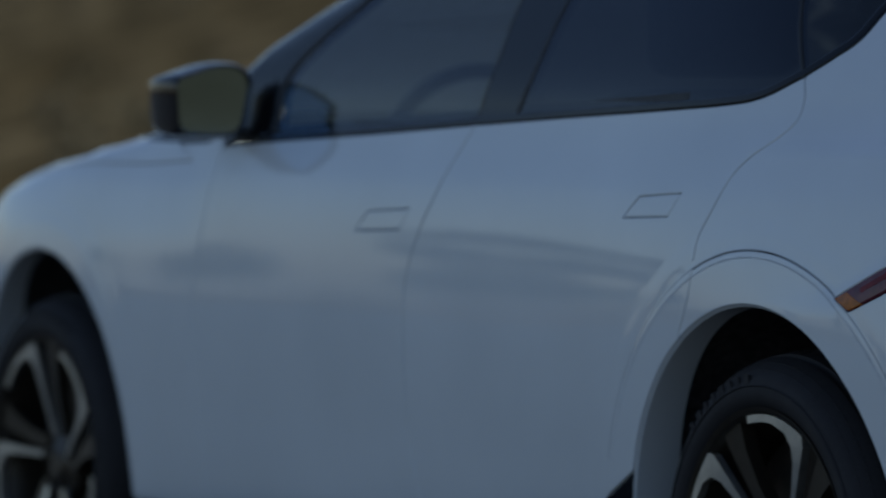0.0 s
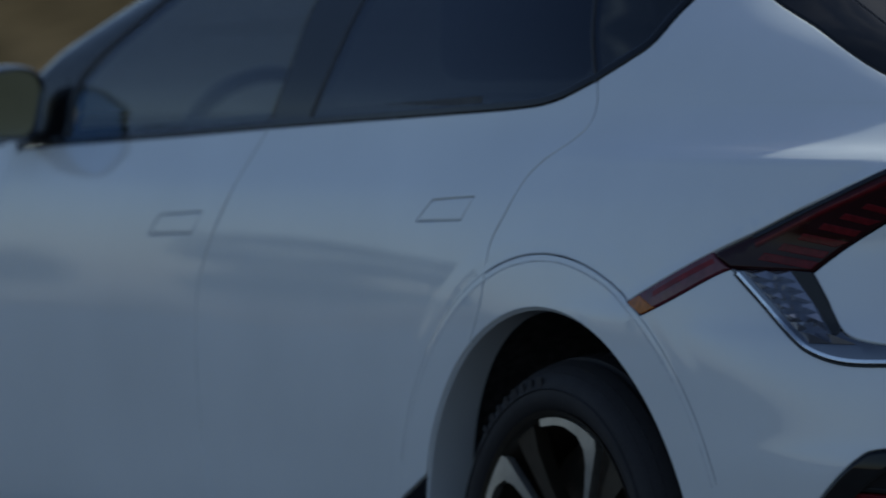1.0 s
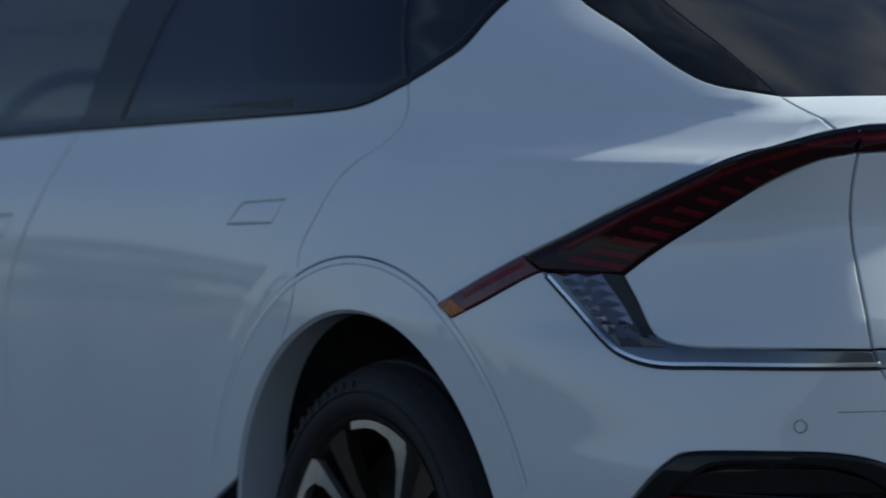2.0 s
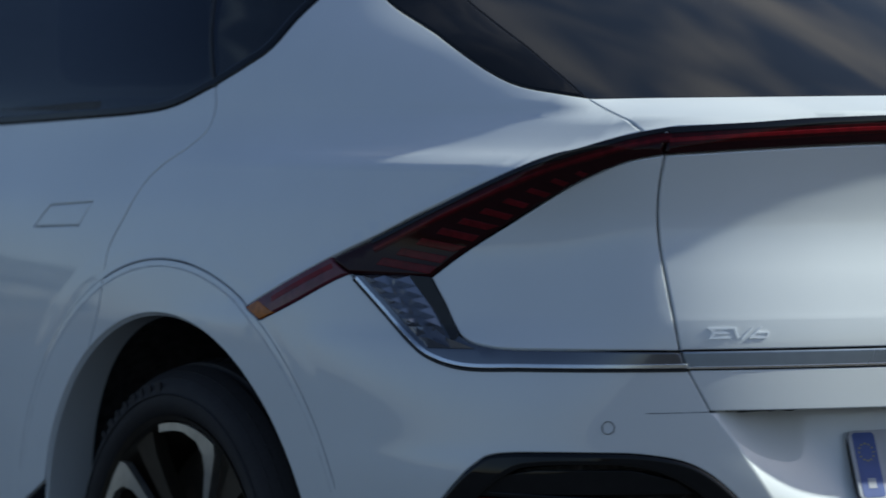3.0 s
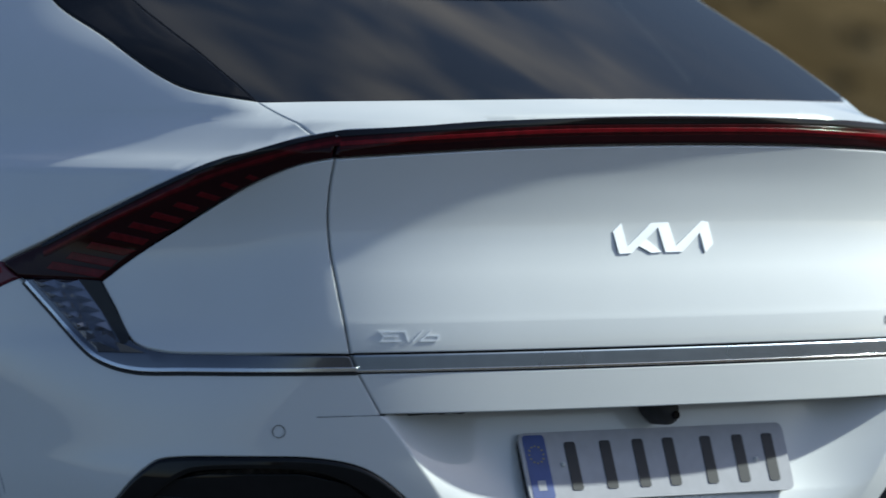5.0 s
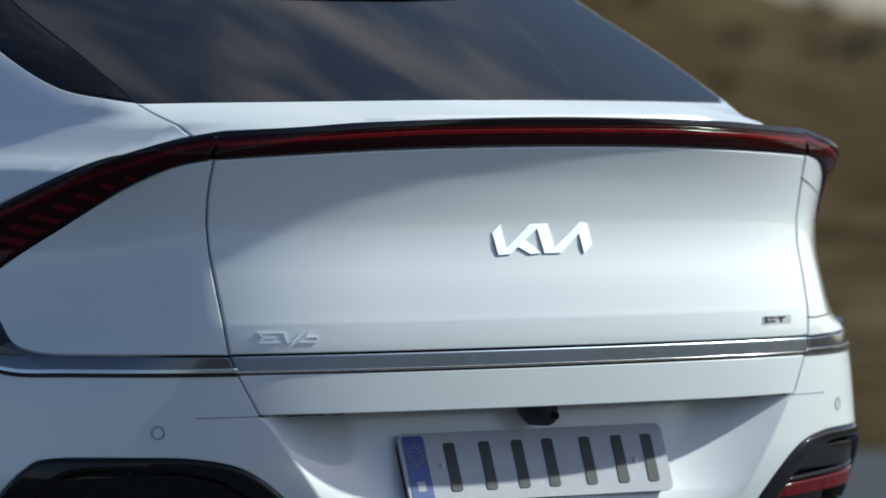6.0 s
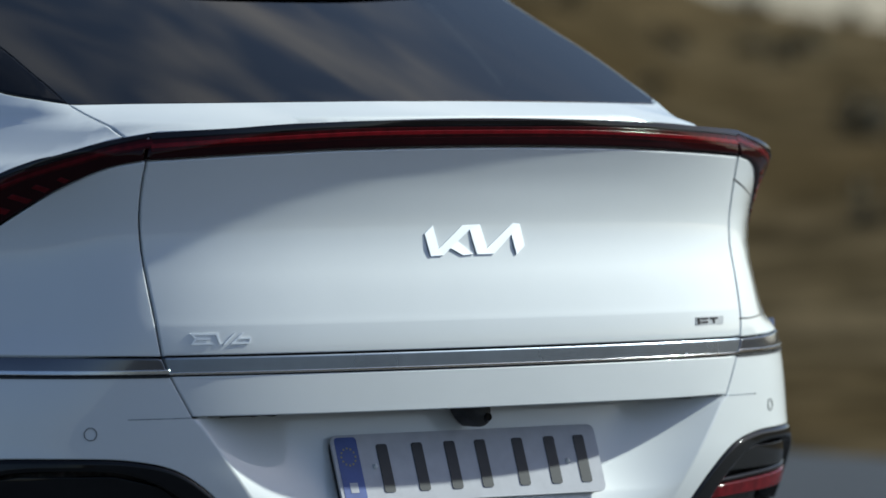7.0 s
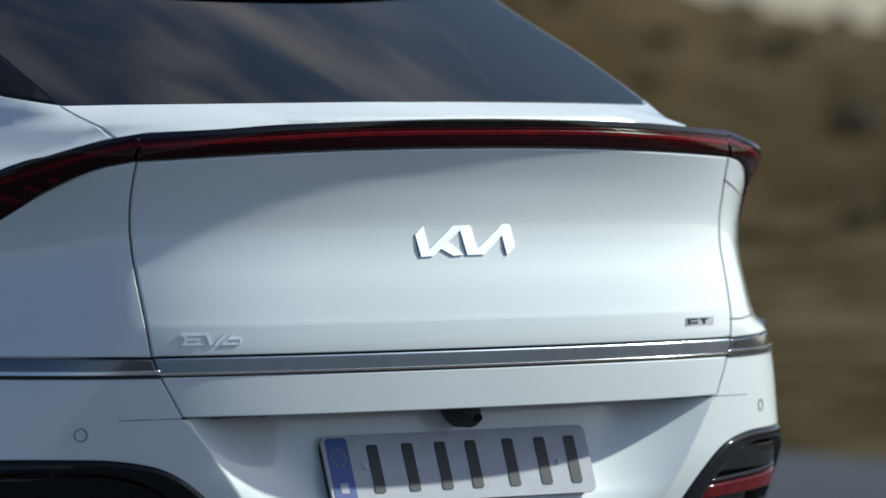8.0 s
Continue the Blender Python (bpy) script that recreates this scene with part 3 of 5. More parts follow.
# painted panels
fore_arc, rear_arc = ARCH_R[:meet], ARCH_R[meet + 1:]
fore_arc = fore_arc[fore_arc[:, 1] > 0.489]
rear_arc = rear_arc[rear_arc[:, 1] > 0.36]
handle_r = np.array([(0.3470, 0.9500), (0.2090, 0.9420), (0.1600, 0.9070), (0.3150, 0.9120)])
handle_f = np.array([(-0.698, 0.906), (-0.871, 0.898), (-0.921, 0.863), (-0.731, 0.869)])
DOOR_FOOT = spline([(0.205, 0.487), (0.126, 0.45), (0.06, 0.418), (-0.12, 0.383), (-0.66, 0.34)])
door_r = loop(BELT[(BELT[:, 0] > CUT_F[0, 0])], CUT_R, CUT_LOW, fore_arc[::-1], DOOR_FOOT, upto(CUT_F, 0.347)[::-1])
rear_doors = patch("rear_door", door_r, PAINT, car, "white rear door with flush handle", both=True, holes=[handle_r], extra=rings(0.01))
door_f = loop(BELT[BELT[:, 0] < CUT_F[0, 0]], upto(CUT_F, 0.347), line((-0.64, 0.34), (-1.62, 0.31)), line((-1.62, 0.31), (-1.66, 0.7), (-1.60, 1.012)))
front_doors = patch("front_door", door_f, PAINT, car, "white front door with flush handle", both=True, holes=[handle_f])
for doors, shape in ((rear_doors, handle_r), (front_doors, handle_f)):
    longer = shape + np.array([(0.0017, 0), (-0.0017, 0), (-0.0017, 0), (0.0017, 0)])
    v, f, n = patch_data(longer, step=0.02, gap=0.0004, lift=-0.0003, curve=0.003)
    mesh_object("handle", v, f, PAINT, doors[0], n)
    mesh_object("handle", v * (-1, 1, 1), [q[::-1] for q in f], PAINT, doors[1], n * (-1, 1, 1))

quarter = loop(CUT_R[::-1], KICK[KICK[:, 1] < 1.32], line(KICK[KICK[:, 1] < 1.32][-1], TRIM_LOW[0]), TRIM_LOW, line(SEAM_UP, SEAM_LOW),
               LAMP_UP[LAMP_UP[:, 0] < SEAM_LOW[0] - 0.001][::-1], FLARE[::-1])
patch("rear_quarter", quarter, PAINT, car, "white rear wing sweeping into the rear pillar", both=True, extra=rings(0.01), step=0.014, gap=0.0013)

front_arc = ARCH_F[ARCH_F[:, 1] > 0.30]
wing = loop(line((-1.60, 1.012), (-1.66, 0.7), (-1.62, 0.31)), front_arc[front_arc[:, 1] >= 0.31][::-1], line((-2.92, 0.36), (-2.93, 0.6), (-2.98, 0.83), (-2.80, 0.93), (-2.4, 0.975), (-1.75, 1.006), (-1.838, 1.0395), (-1.62, 1.0405)))
patch("front_wing", wing, PAINT, car, "white front wing over the wheel", both=True, extra=rings(BASE))

slot_hole = spline([(0.9680, 0.4616), (0.9996, 0.5286), (1.0279, 0.5742), (1.0541, 0.5908), (1.1358, 0.5920), (1.1868, 0.5876), (1.2284, 0.5707), (1.2659, 0.5269), (1.3036, 0.4601)])
slot_hole = loop(slot_hole, line((1.30, 0.46), (1.32, 0.43), (0.95, 0.43), (0.955, 0.46)))
FOOT = line((0.845, 0.385), (PI - 0.845, 0.385), each=60)
foot_rear = rear_arc[rear_arc[:, 1] > 0.385]
right = mirrored(loop(foot_rear[::-1], CUT_LOW[::-1], FLARE, line(LAMP_UP[0], LAMP_LOW[0]), LAMP_LOW, GARNISH_OUT, GATE_LOW[GATE_LOW[:, 1] < 0.716]))
left = loop(foot_rear[::-1], CUT_LOW[::-1], FLARE, line(LAMP_UP[0], LAMP_LOW[0]), LAMP_LOW, GARNISH_OUT, GATE_LOW[GATE_LOW[:, 1] < 0.716])
whole = loop(left, line((1.2466, 0.6520), (PI - 1.2466, 0.6520), each=40), right, FOOT[::-1])
hx, hz = np.meshgrid(np.linspace(1.20, PI - 1.20, 120), np.linspace(0.40, 0.648, 36))
fold = []
for away in (-0.005, 0.0, 0.004, 0.010):
    zs = np.linspace(0.40, 0.650, 90)
    lo, hi = np.full(90, 1.0), np.full(90, PI / 2)
    for _ in range(40):
        m = (lo + hi) / 2
        out_of = surf(m, zs)[:, 0] < -(crease_x(zs) - away)
        lo, hi = np.where(out_of, m, lo), np.where(out_of, hi, m)
    fold += [np.stack([lo, zs], -1), np.stack([PI - lo, zs], -1)]
fold = np.concatenate(fold)
grid = np.stack([hx.ravel(), hz.ravel()], -1)
clear = np.min(np.linalg.norm((grid[:, None] - fold[None]) * (1.5, 1.0), axis=2), axis=1) > 0.006
extra = np.concatenate([rings(0.01), fold, grid[clear]])
rear_bumper = patch("rear_bumper", whole, PAINT, car, "white rear bumper hollowed round the number plate", holes=[slot_hole, mirrored(slot_hole)], extra=extra, step=0.025, gap=0.0013)[0]

gate = loop(GATE_UP[::-1], BAR_LOW, np.array([(PI - a, b) for a, b in GATE_UP]), line((PI - 1.2140, 0.7428), (1.2140, 0.7428), each=50))
cu, cz = np.meshgrid(np.linspace(1.18, PI - 1.18, 110), (0.772, 0.782, 0.787, 0.790, 0.7925, 0.795, 0.799, 0.806))
crease = np.stack([cu.ravel(), cz.ravel()], -1)
tailgate = patch("tailgate", gate, PAINT, car, "white tailgate, hollow below the light bar", gap=0.0029, extra=crease)[0]
skirt = loop(GATE_LOW[GATE_LOW[:, 1] <= 0.7161], line((1.2419, 0.6520), (PI - 1.2419, 0.6520), each=50), np.array([(PI - a, b) for a, b in GATE_LOW[GATE_LOW[:, 1] <= 0.7161]])[::-1], line((PI - 1.2205, 0.7159), (1.2205, 0.7159), each=50))


def lip_out(u, z):
    """The lower lip leans out evenly towards its foot."""
    q = np.where(u > PI / 2, PI - u, u)
    return 0.013 * np.clip((0.716 - z) / 0.064, 0, 1) * ease(1.23, 1.36, q)


patch("tailgate_skirt", skirt, PAINT, tailgate, "white lower lip of the tailgate", gap=0.002, lift=lip_out, step=0.015)

deck = loop(line(SEAM_UP, SEAM_LOW), LAMP_UP[LAMP_UP[:, 0] > SEAM_LOW[0] + 0.001], BAR_UP, np.array([(PI - a, b) for a, b in LAMP_UP[LAMP_UP[:, 0] > SEAM_LOW[0] + 0.001]])[::-1],
            line((PI - SEAM_LOW[0], SEAM_LOW[1]), (PI - SEAM_UP[0], SEAM_UP[1])), GLASS_LOW[::-1])
deck_v, deck_f, deck_n = patch_data(deck, step=0.008, gap=0.0008, curve=0.001)
# normals tilted back so the strip shades as if rounded from lamp to glass
crown = np.stack([0.30 * deck_v[:, 0], -0.40 + 0 * deck_v[:, 1], 0.90 + 0 * deck_v[:, 2]], -1)
crown = crown / np.linalg.norm(crown, axis=1, keepdims=True)
keep = ease(0.42, 0.62, np.abs(deck_v[:, 0]))[:, None]
crown = crown * (1 - keep) + deck_n * keep
deck_n = np.where((deck_n[:, 2] > 0.5)[:, None], crown / np.linalg.norm(crown, axis=1, keepdims=True), deck_n)
mesh_object("tailgate_deck", deck_v, deck_f, PAINT, tailgate, deck_n, "white strip below the rear window")

# lamps and garnish
def lamp_rise(u, z, more=0.0):
    """How far the lamp lens stands proud of the skin."""
    q = np.where(u > PI / 2, PI - u, u)
    return more + 0.0065 - 0.0035 * ease(0.92, 0.865, q) - 0.0035 * ease(1.01, 0.95, z) * ease(0.88, 0.93, q) - 0.0045 * ease(1.13, 1.19, q) * ease(1.075, 1.05, z)


SHELF[0] = 0.0
corner = loop(line(LAMP_LOW[-1], (0.8713, 0.8714)), LENS_UP[(LENS_UP[:, 0] > 0.873)][:-1], line(LENS_UP[-2], LENS_IN[-2]), LENS_IN[:-1][::-1], line(LENS_IN[0], LAMP_LOW[-1]))
tail_lamps = patch("tail_lamp", corner, RED_DARK, car, "dark red wrap-round tail lamp with slanted bars", both=True, step=0.012, lift=lamp_rise, gap=0.0006, curve=0.005, thick=0.05)
bar = loop(LENS_BAR_LOW, line(LENS_BAR_LOW[-1], LENS_BAR_UP[-1]), LENS_BAR_UP[::-1], line(LENS_BAR_UP[0], LENS_BAR_LOW[0]))
light_bar = patch("light_bar", bar, RED_DARK, car, "full-width dark red light bar", step=0.012, lift=lamp_rise, gap=0.0006, curve=0.005, thick=0.05)[0]
SHELF[0] = 1.0
strip = loop(LAMP_UP[LAMP_UP[:, 0] < 0.873], line((0.8713, 0.8714), LAMP_LOW[-1]), LAMP_LOW[::-1], line(LAMP_LOW[0], LAMP_UP[0]))
patch("side_reflector", strip, PINK_RED, car, "smoked red reflector strip ending in amber", both=True, step=0.012, lift=0.002, gap=0.0015)
garnish = loop(GARNISH_OUT, line((1.2205, 0.7159), (1.2140, 0.7428)), GARNISH_IN[::-1], line(GARNISH_IN[0], GARNISH_OUT[0]))
garnishes = patch("corner_garnish", garnish, CRYSTAL, car, "smoked crystal garnish with faceted corner", both=True, step=0.012, lift=0.001)
mid = loop(line((1.2140, 0.7428), (PI - 1.2140, 0.7428), each=50), line((PI - 1.2140, 0.7428), (PI - 1.2205, 0.7159)), line((PI - 1.2205, 0.7159), (1.2205, 0.7159), each=50), line((1.2205, 0.7159), (1.2140, 0.7428)))
patch("gate_garnish", mid, DARK_CHROME, tailgate, "smoked chrome strip across the tailgate", step=0.006, lift=0.0012, thick=0.014, gap=0.0005, curve=0.003)
foot_line = line((1.2205, 0.7165), (PI - 1.2205, 0.7165), each=80)
patch("gate_chrome_line", ribbon(foot_line, 0.0040, 1.0), CHROME, tailgate, "thin bright edge under the chrome strip", lift=0.0018, gap=0.0, curve=0.0008, step=0.01, thick=0.004)
panel_mid = loop(GATE_UP, GARNISH_IN[::-1], LAMP_IN)
patch("corner_panel", panel_mid, PAINT, car, "white corner panel between lamp and garnish", both=True)

# glass and black trim
patch("front_window", loop(PILLAR_A, line(PILLAR_A[-1], PILLAR_B[-1]), PILLAR_B[::-1], BELT[(BELT[:, 0] > -1.36) & (BELT[:, 0] < -0.52)][::-1] + (0, 0.004)), CABIN_GLASS, front_doors[0], "clear tinted front side window", both=True, thick=0.004)
patch("pillar_trim", loop(PILLAR_B, line(PILLAR_B[-1], PILLAR_C[-1]), PILLAR_C[::-1]), GLOSS_BLACK, car, "gloss black centre pillar", both=True)
patch("rear_window", loop(PILLAR_C, line(PILLAR_C[-1], PANE_END[-1]), PANE_END[::-1], BELT[BELT[:, 0] > -0.36][::-1] + (0, 0.003)), PRIVACY, rear_doors[0], "dark privacy rear side window", both=True, thick=0.004)
patch("quarter_window", loop(PANE_END, line(PANE_END[-1], KICK[-1]), KICK[::-1]), PRIVACY, car, "dark fixed quarter window", both=True, thick=0.004)
patch("pillar_cover", loop(TRIM_LOW, GLASS_SIDE[::-1], line(GLASS_SIDE[0], TRIM_LOW[0])), GLOSS_BLACK, car, "gloss black rear pillar cover", both=True, step=0.02)
glass_v, glass_f, glass_n = patch_data(loop(GLASS_LOW, np.array([(PI - a, b) for a, b in GLASS_SIDE])[::-1], line((PI - GLASS_SIDE[0, 0], 1.32), GLASS_SIDE[0], each=40), GLASS_SIDE), thick=0.004, step=0.014, gap=0.0006, curve=0.001)
# the pane itself is evenly curved
bow = np.stack([0.62 * glass_v[:, 0], -1 + 0 * glass_v[:, 1], 2.25 + 0.6 * (glass_v[:, 2] - 1.2)], -1)
glass_n = np.where((glass_n[:, 2] > 0.3)[:, None], bow / np.linalg.norm(bow, axis=1, keepdims=True), glass_n)
mesh_object("rear_glass", glass_v, glass_f, REAR_PANE, tailgate, glass_n, "dark sloping rear window")


# ---------------------------------------------------------------- roof, nose and cabin
def u_nose(z):
    return -(np.minimum(YF, pchip(*NOSE, z) - 0.45) - YC) / W0 - PI / 2


def column(offset, lo, hi, n=30):
    z = np.linspace(lo, hi, n)
    return np.stack([u_nose(z) + offset, z], -1)


hood = loop(line((-1.75, 1.008), (-2.4, 0.977), (-2.80, 0.932), (-2.98, 0.832)), line((-2.98, 0.832), (-3.453, 0.83)), column(0, 0.83, 1.03), line((-3.453, 1.03), (-2.36, 1.03), (-2.31, 1.041), (-1.85, 1.041)))
patch("hood", hood, PAINT, car, "white hood", both=True, gap=0.0004)
nose = loop(line((-2.92, 0.36), (-2.93, 0.6), (-2.98, 0.828), (-3.453, 0.828)), line((-3.453, 0.828), (-3.453, 0.22), (-2.94, 0.22), (-2.92, 0.36)))
patch("front_bumper", nose, PAINT, car, "white front bumper", both=True, gap=0.0004)
patch("window_seal", loop(PILLAR_A[::-1] + (-0.004, 0), PILLAR_A + (-0.028, 0)), MATT_BLACK, car, "black rubber round the front window", both=True, lift=0.003, gap=0.0, step=0.02, thick=0.006)
frame_edge = PILLAR_A + (-0.19, 0.004)
patch("window_frame", loop(PILLAR_A[::-1], frame_edge), GLOSS_BLACK, car, "black front window frame", both=True, gap=0.0005)
zs = frame_edge[:, 1]
pillar = loop(frame_edge[::-1], np.stack([np.minimum(u_nose(zs) + PI / 2 - 0.30, frame_edge[:, 0] - 0.06), zs], -1))
patch("front_pillar", pillar, GLOSS_BLACK, car, "black windscreen pillar", both=True, gap=0.0005)
zs = np.linspace(1.043, 1.44, 40)
edge = np.stack([np.minimum(u_nose(zs) + PI / 2 - 0.31, np.interp(zs, PILLAR_A[:, 1], PILLAR_A[:, 0]) - 0.255), zs], -1)
patch("windscreen", loop(edge, column(0, 1.043, 1.44)[::-1]), DUSTY_GLASS, car, "clear dusty windscreen", both=True, thick=0.0006, gap=0.0, curve=0.0003, lift=-0.003)
patch("cowl", loop(line((-2.30, 1.042), (-2.35, 1.032), (-3.453, 1.032)), line((-3.453, 1.043), (-2.30, 1.043))), MATT_BLACK, car, "black cowl below the windscreen", both=True, gap=0.0, curve=0.001, step=0.02)


def roof_mesh():
    n, m, c = 90, 8, 10
    zs = np.linspace(0, 1, m)
    verts, faces = [], []
    t = np.linspace(0, 1, n)
    rows = []
    for k in zs:
        low = 1.40 + 0.03 * ease(0.25, 0.0, t) - 0.09 * ease(0.74, 0.9, t)
        z = low + (1.48 - low) * k
        u = u_nose(z) + (PI / 2 - u_nose(z)) * t
        rows.append(surf(u, z))
    top = rows[-1]
    for k in np.linspace(0.9, 0.0, c):
        mid = np.stack([0 * top[:, 0], np.clip(top[:, 1], 0.62, 1.55), top[:, 2]], -1)
        q = mid + (top - mid) * k
        q[:, 2] = 1.48 + 0.062 * (1 - k * k)
        rows.append(q)
    half = np.array(rows)
    full = np.concatenate([half, half[:, ::-1] * (-1, 1, 1)], axis=1)
    w = full.shape[1]
    for i in range(len(full) - 1):
        for j in range(w):
            faces.append((i * w + j, i * w + (j + 1) % w, (i + 1) * w + (j + 1) % w, (i + 1) * w + j))
    return full.reshape(-1, 3), faces


v, f = roof_mesh()
mesh_object("roof", v, f, PAINT, car, label="white roof")


def spoiler_mesh():
    """A wing over the rear window: a drooping blade with a rounded trailing edge."""
    section = [(0.10, 1.500), (-0.05, 1.468), (-0.20, 1.408), (-0.32, 1.348), (-0.40, 1.306), (-0.418, 1.294), (-0.412, 1.288), (-0.36, 1.312), (-0.25, 1.366), (-0.10, 1.43), (0.10, 1.475)]
    xs = np.linspace(-1, 1, 41)
    bm = bmesh.new()
    rows = []
    for s in xs:
        sweep = 0.125 * abs(s) ** 2.4
        droop = -0.022 * abs(s) ** 2.2
        row = []
        for y, z in section:
            back = (0.10 - y) / 0.518
            row.append(bm.verts.new((s * (0.60 - 0.035 * back), y + sweep * back, z + droop * (1 - 0.6 * back) + 0.004 * s * s * back)))
        rows.append(row)
    for a, b in zip(rows[:-1], rows[1:]):
        for j in range(len(section)):
            k = (j + 1) % len(section)
            bm.faces.new((a[j], a[k], b[k], b[j]))
    bm.faces.new(rows[0][::-1])
    bm.faces.new(rows[-1])
    bmesh.ops.recalc_face_normals(bm, faces=bm.faces)
    return bm


part("roof_spoiler", spoiler_mesh(), GLOSS_BLACK, car, "gloss black roof spoiler over the rear window", smooth=40)


# dark inside of the shell behind the panel gaps, floor and wheel wells
def inner_shell():
    us = np.concatenate([np.linspace(-3.3, 0, 90), np.linspace(0.02, PI / 2, 60)])
    zs = np.linspace(0.24, 1.0, 26)
    g, h = np.meshgrid(us, zs, indexing="ij")
    p = surf(g, h) - surf_normal(g, h) * 0.045
    bm = bmesh.new()
    for sign in (1, -1):
        made = {}
        for i in range(len(us) - 1):
            for j in range(len(zs) - 1):
                c = p[i, j]
                if min(math.hypot(c[1] - yw, c[2] - HUB_Z) for yw in (0, BASE)) < 0.46 and us[i] < 1.2:
                    continue
                quad = []
                for a, b in ((i, j), (i + 1, j), (i + 1, j + 1), (i, j + 1)):
                    if (a, b) not in made:
                        made[a, b] = bm.verts.new(p[a, b] * (sign, 1, 1))
                    quad.append(made[a, b])
                bm.faces.new(quad if sign > 0 else quad[::-1])
    return bm


part("inner_body", inner_shell(), LINER, car, "dark inner body shell")
bm = bmesh.new()
box(bm, (-0.78, -0.75, 0.17), (0.78, 3.55, 0.24), 0.02)
part("floor_pan", bm, LINER, car, "dark underbody")


def wheel_well(yw, sign):
    bm = bmesh.new()
    n = 48
    prof = [(-0.87, 0.435), (-0.80, 0.445), (-0.50, 0.445), (-0.50, 0.0)]
    rows = []
    for i in range(n + 1):
        a = radians(-118 + 236 * i / n)
        rows.append([bm.verts.new((x * sign, yw - r * math.sin(a), HUB_Z + r * math.cos(a))) for x, r in prof])
    for a, b in zip(rows[:-1], rows[1:]):
        for j in range(3):
            bm.faces.new((a[j], a[j + 1], b[j + 1], b[j]))
    return bm


def arch_lip(radius, yw, sign, lo, hi):
    """The painted return of the wheel arch."""
    a = arch(radius, lo, hi, yw, 70)
    s = surf(a[:, 0], a[:, 1]) * (1, 1, 1)
    d = np.stack([0 * s[:, 0], (yw - s[:, 1]), HUB_Z - s[:, 2]], -1)
    d /= np.linalg.norm(d, axis=1, keepdims=True)
    deep = np.stack([0.045 + 0.045 * d[:, 1] ** 2, 0 * d[:, 0], 0 * d[:, 0]], -1)
    rows = [s + (0.0035, 0, 0), s + d * 0.0035 + (0.0075, 0, 0), s + d * 0.004 + deep, s - d * 0.03 + deep + (0.004, 0, 0)]
    bm = bmesh.new()
    vs = [[bm.verts.new(Vector(q) * 1.0) for q in r] for r in rows]
    for v in bm.verts:
        v.co.x *= sign
    for r0, r1 in zip(vs[:-1], vs[1:]):
        for i in range(len(r0) - 1):
            bm.faces.new((r0[i], r0[i + 1], r1[i + 1], r1[i]))
    return bm


for yw, radius in ((0.012, 0.408), (BASE - 0.012, 0.424)):
    for sign in (1, -1):
        part("wheel_well", wheel_well(yw, sign), LINER, car, "black felt wheel well")
        part("arch_lip", arch_lip(radius, yw, sign, -106, 100), PAINT, car)

# sills
for sign in (1, -1):
    s = np.linspace(-1.60, 0.20, 60)
    top = np.interp(s, [-1.62, -0.66, -0.12, 0.126, 0.203], [0.308, 0.336, 0.372, 0.446, 0.485])
    rows = [surf(s, z0 + 0 * s) + (off, 0, 0) for z0, off in ((0.17, 0.08), (0.20, 0.03), (0.24, 0.010), (0.29, 0.006))] + [surf(s, top) + (0.004, 0, 0), surf(s, top) + (0.03, 0, 0)]
    bm = bmesh.new()
    vs = [[bm.verts.new((q[0] * sign, q[1], q[2])) for q in r] for r in rows]
    for r0, r1 in zip(vs[:-1], vs[1:]):
        for i in range(len(s) - 1):
            bm.faces.new((r0[i], r0[i + 1], r1[i + 1], r1[i]))
    bmesh.ops.recalc_face_normals(bm, faces=bm.faces)
    part("sill", bm, GLOSS_BLACK, car, "black sill cladding")

# window mouldings
belt_main = BELT[(BELT[:, 0] > -1.45)]
patch("belt_moulding", ribbon(np.concatenate([belt_main, KICK[1:]]), 0.013, 1.0), GLOSS_BLACK, car, "black moulding below the side windows", both=True, lift=0.002, gap=0.0, curve=0.003, step=0.02)
patch("belt_seal", ribbon(belt_main[belt_main[:, 0] < 0.3] + (0, 0.012), 0.016, 1.0), MATT_BLACK, car, "black rubber window seal", both=True, lift=0.0, gap=0.0, curve=0.003, step=0.02)
patch("pillar_gap", ribbon(PILLAR_C, 0.012, 1.0), MATT_BLACK, car, "black rubber seal between the doors", both=True, lift=0.0015, gap=0.0, curve=0.002, step=0.02)
patch("pane_gap", ribbon(PANE_END, 0.006, 1.0), MATT_BLACK, car, "black seal of the quarter window", both=True, lift=0.0015, gap=0.0, curve=0.001, step=0.02)
patch("glass_seal", ribbon(GLASS_SIDE, 0.0035, 1.0), LINER, car, "black seal beside the rear window", both=True, lift=-0.001, gap=0.0, curve=0.001, step=0.02)
patch("mirror_sail", loop(line((-1.37, 1.034), (-1.60, 1.020), (-1.60, 1.06), (-1.43, 1.145))), GLOSS_BLACK, car, "black triangle at the mirror's foot", both=True, lift=0.001, gap=0.0, step=0.02)


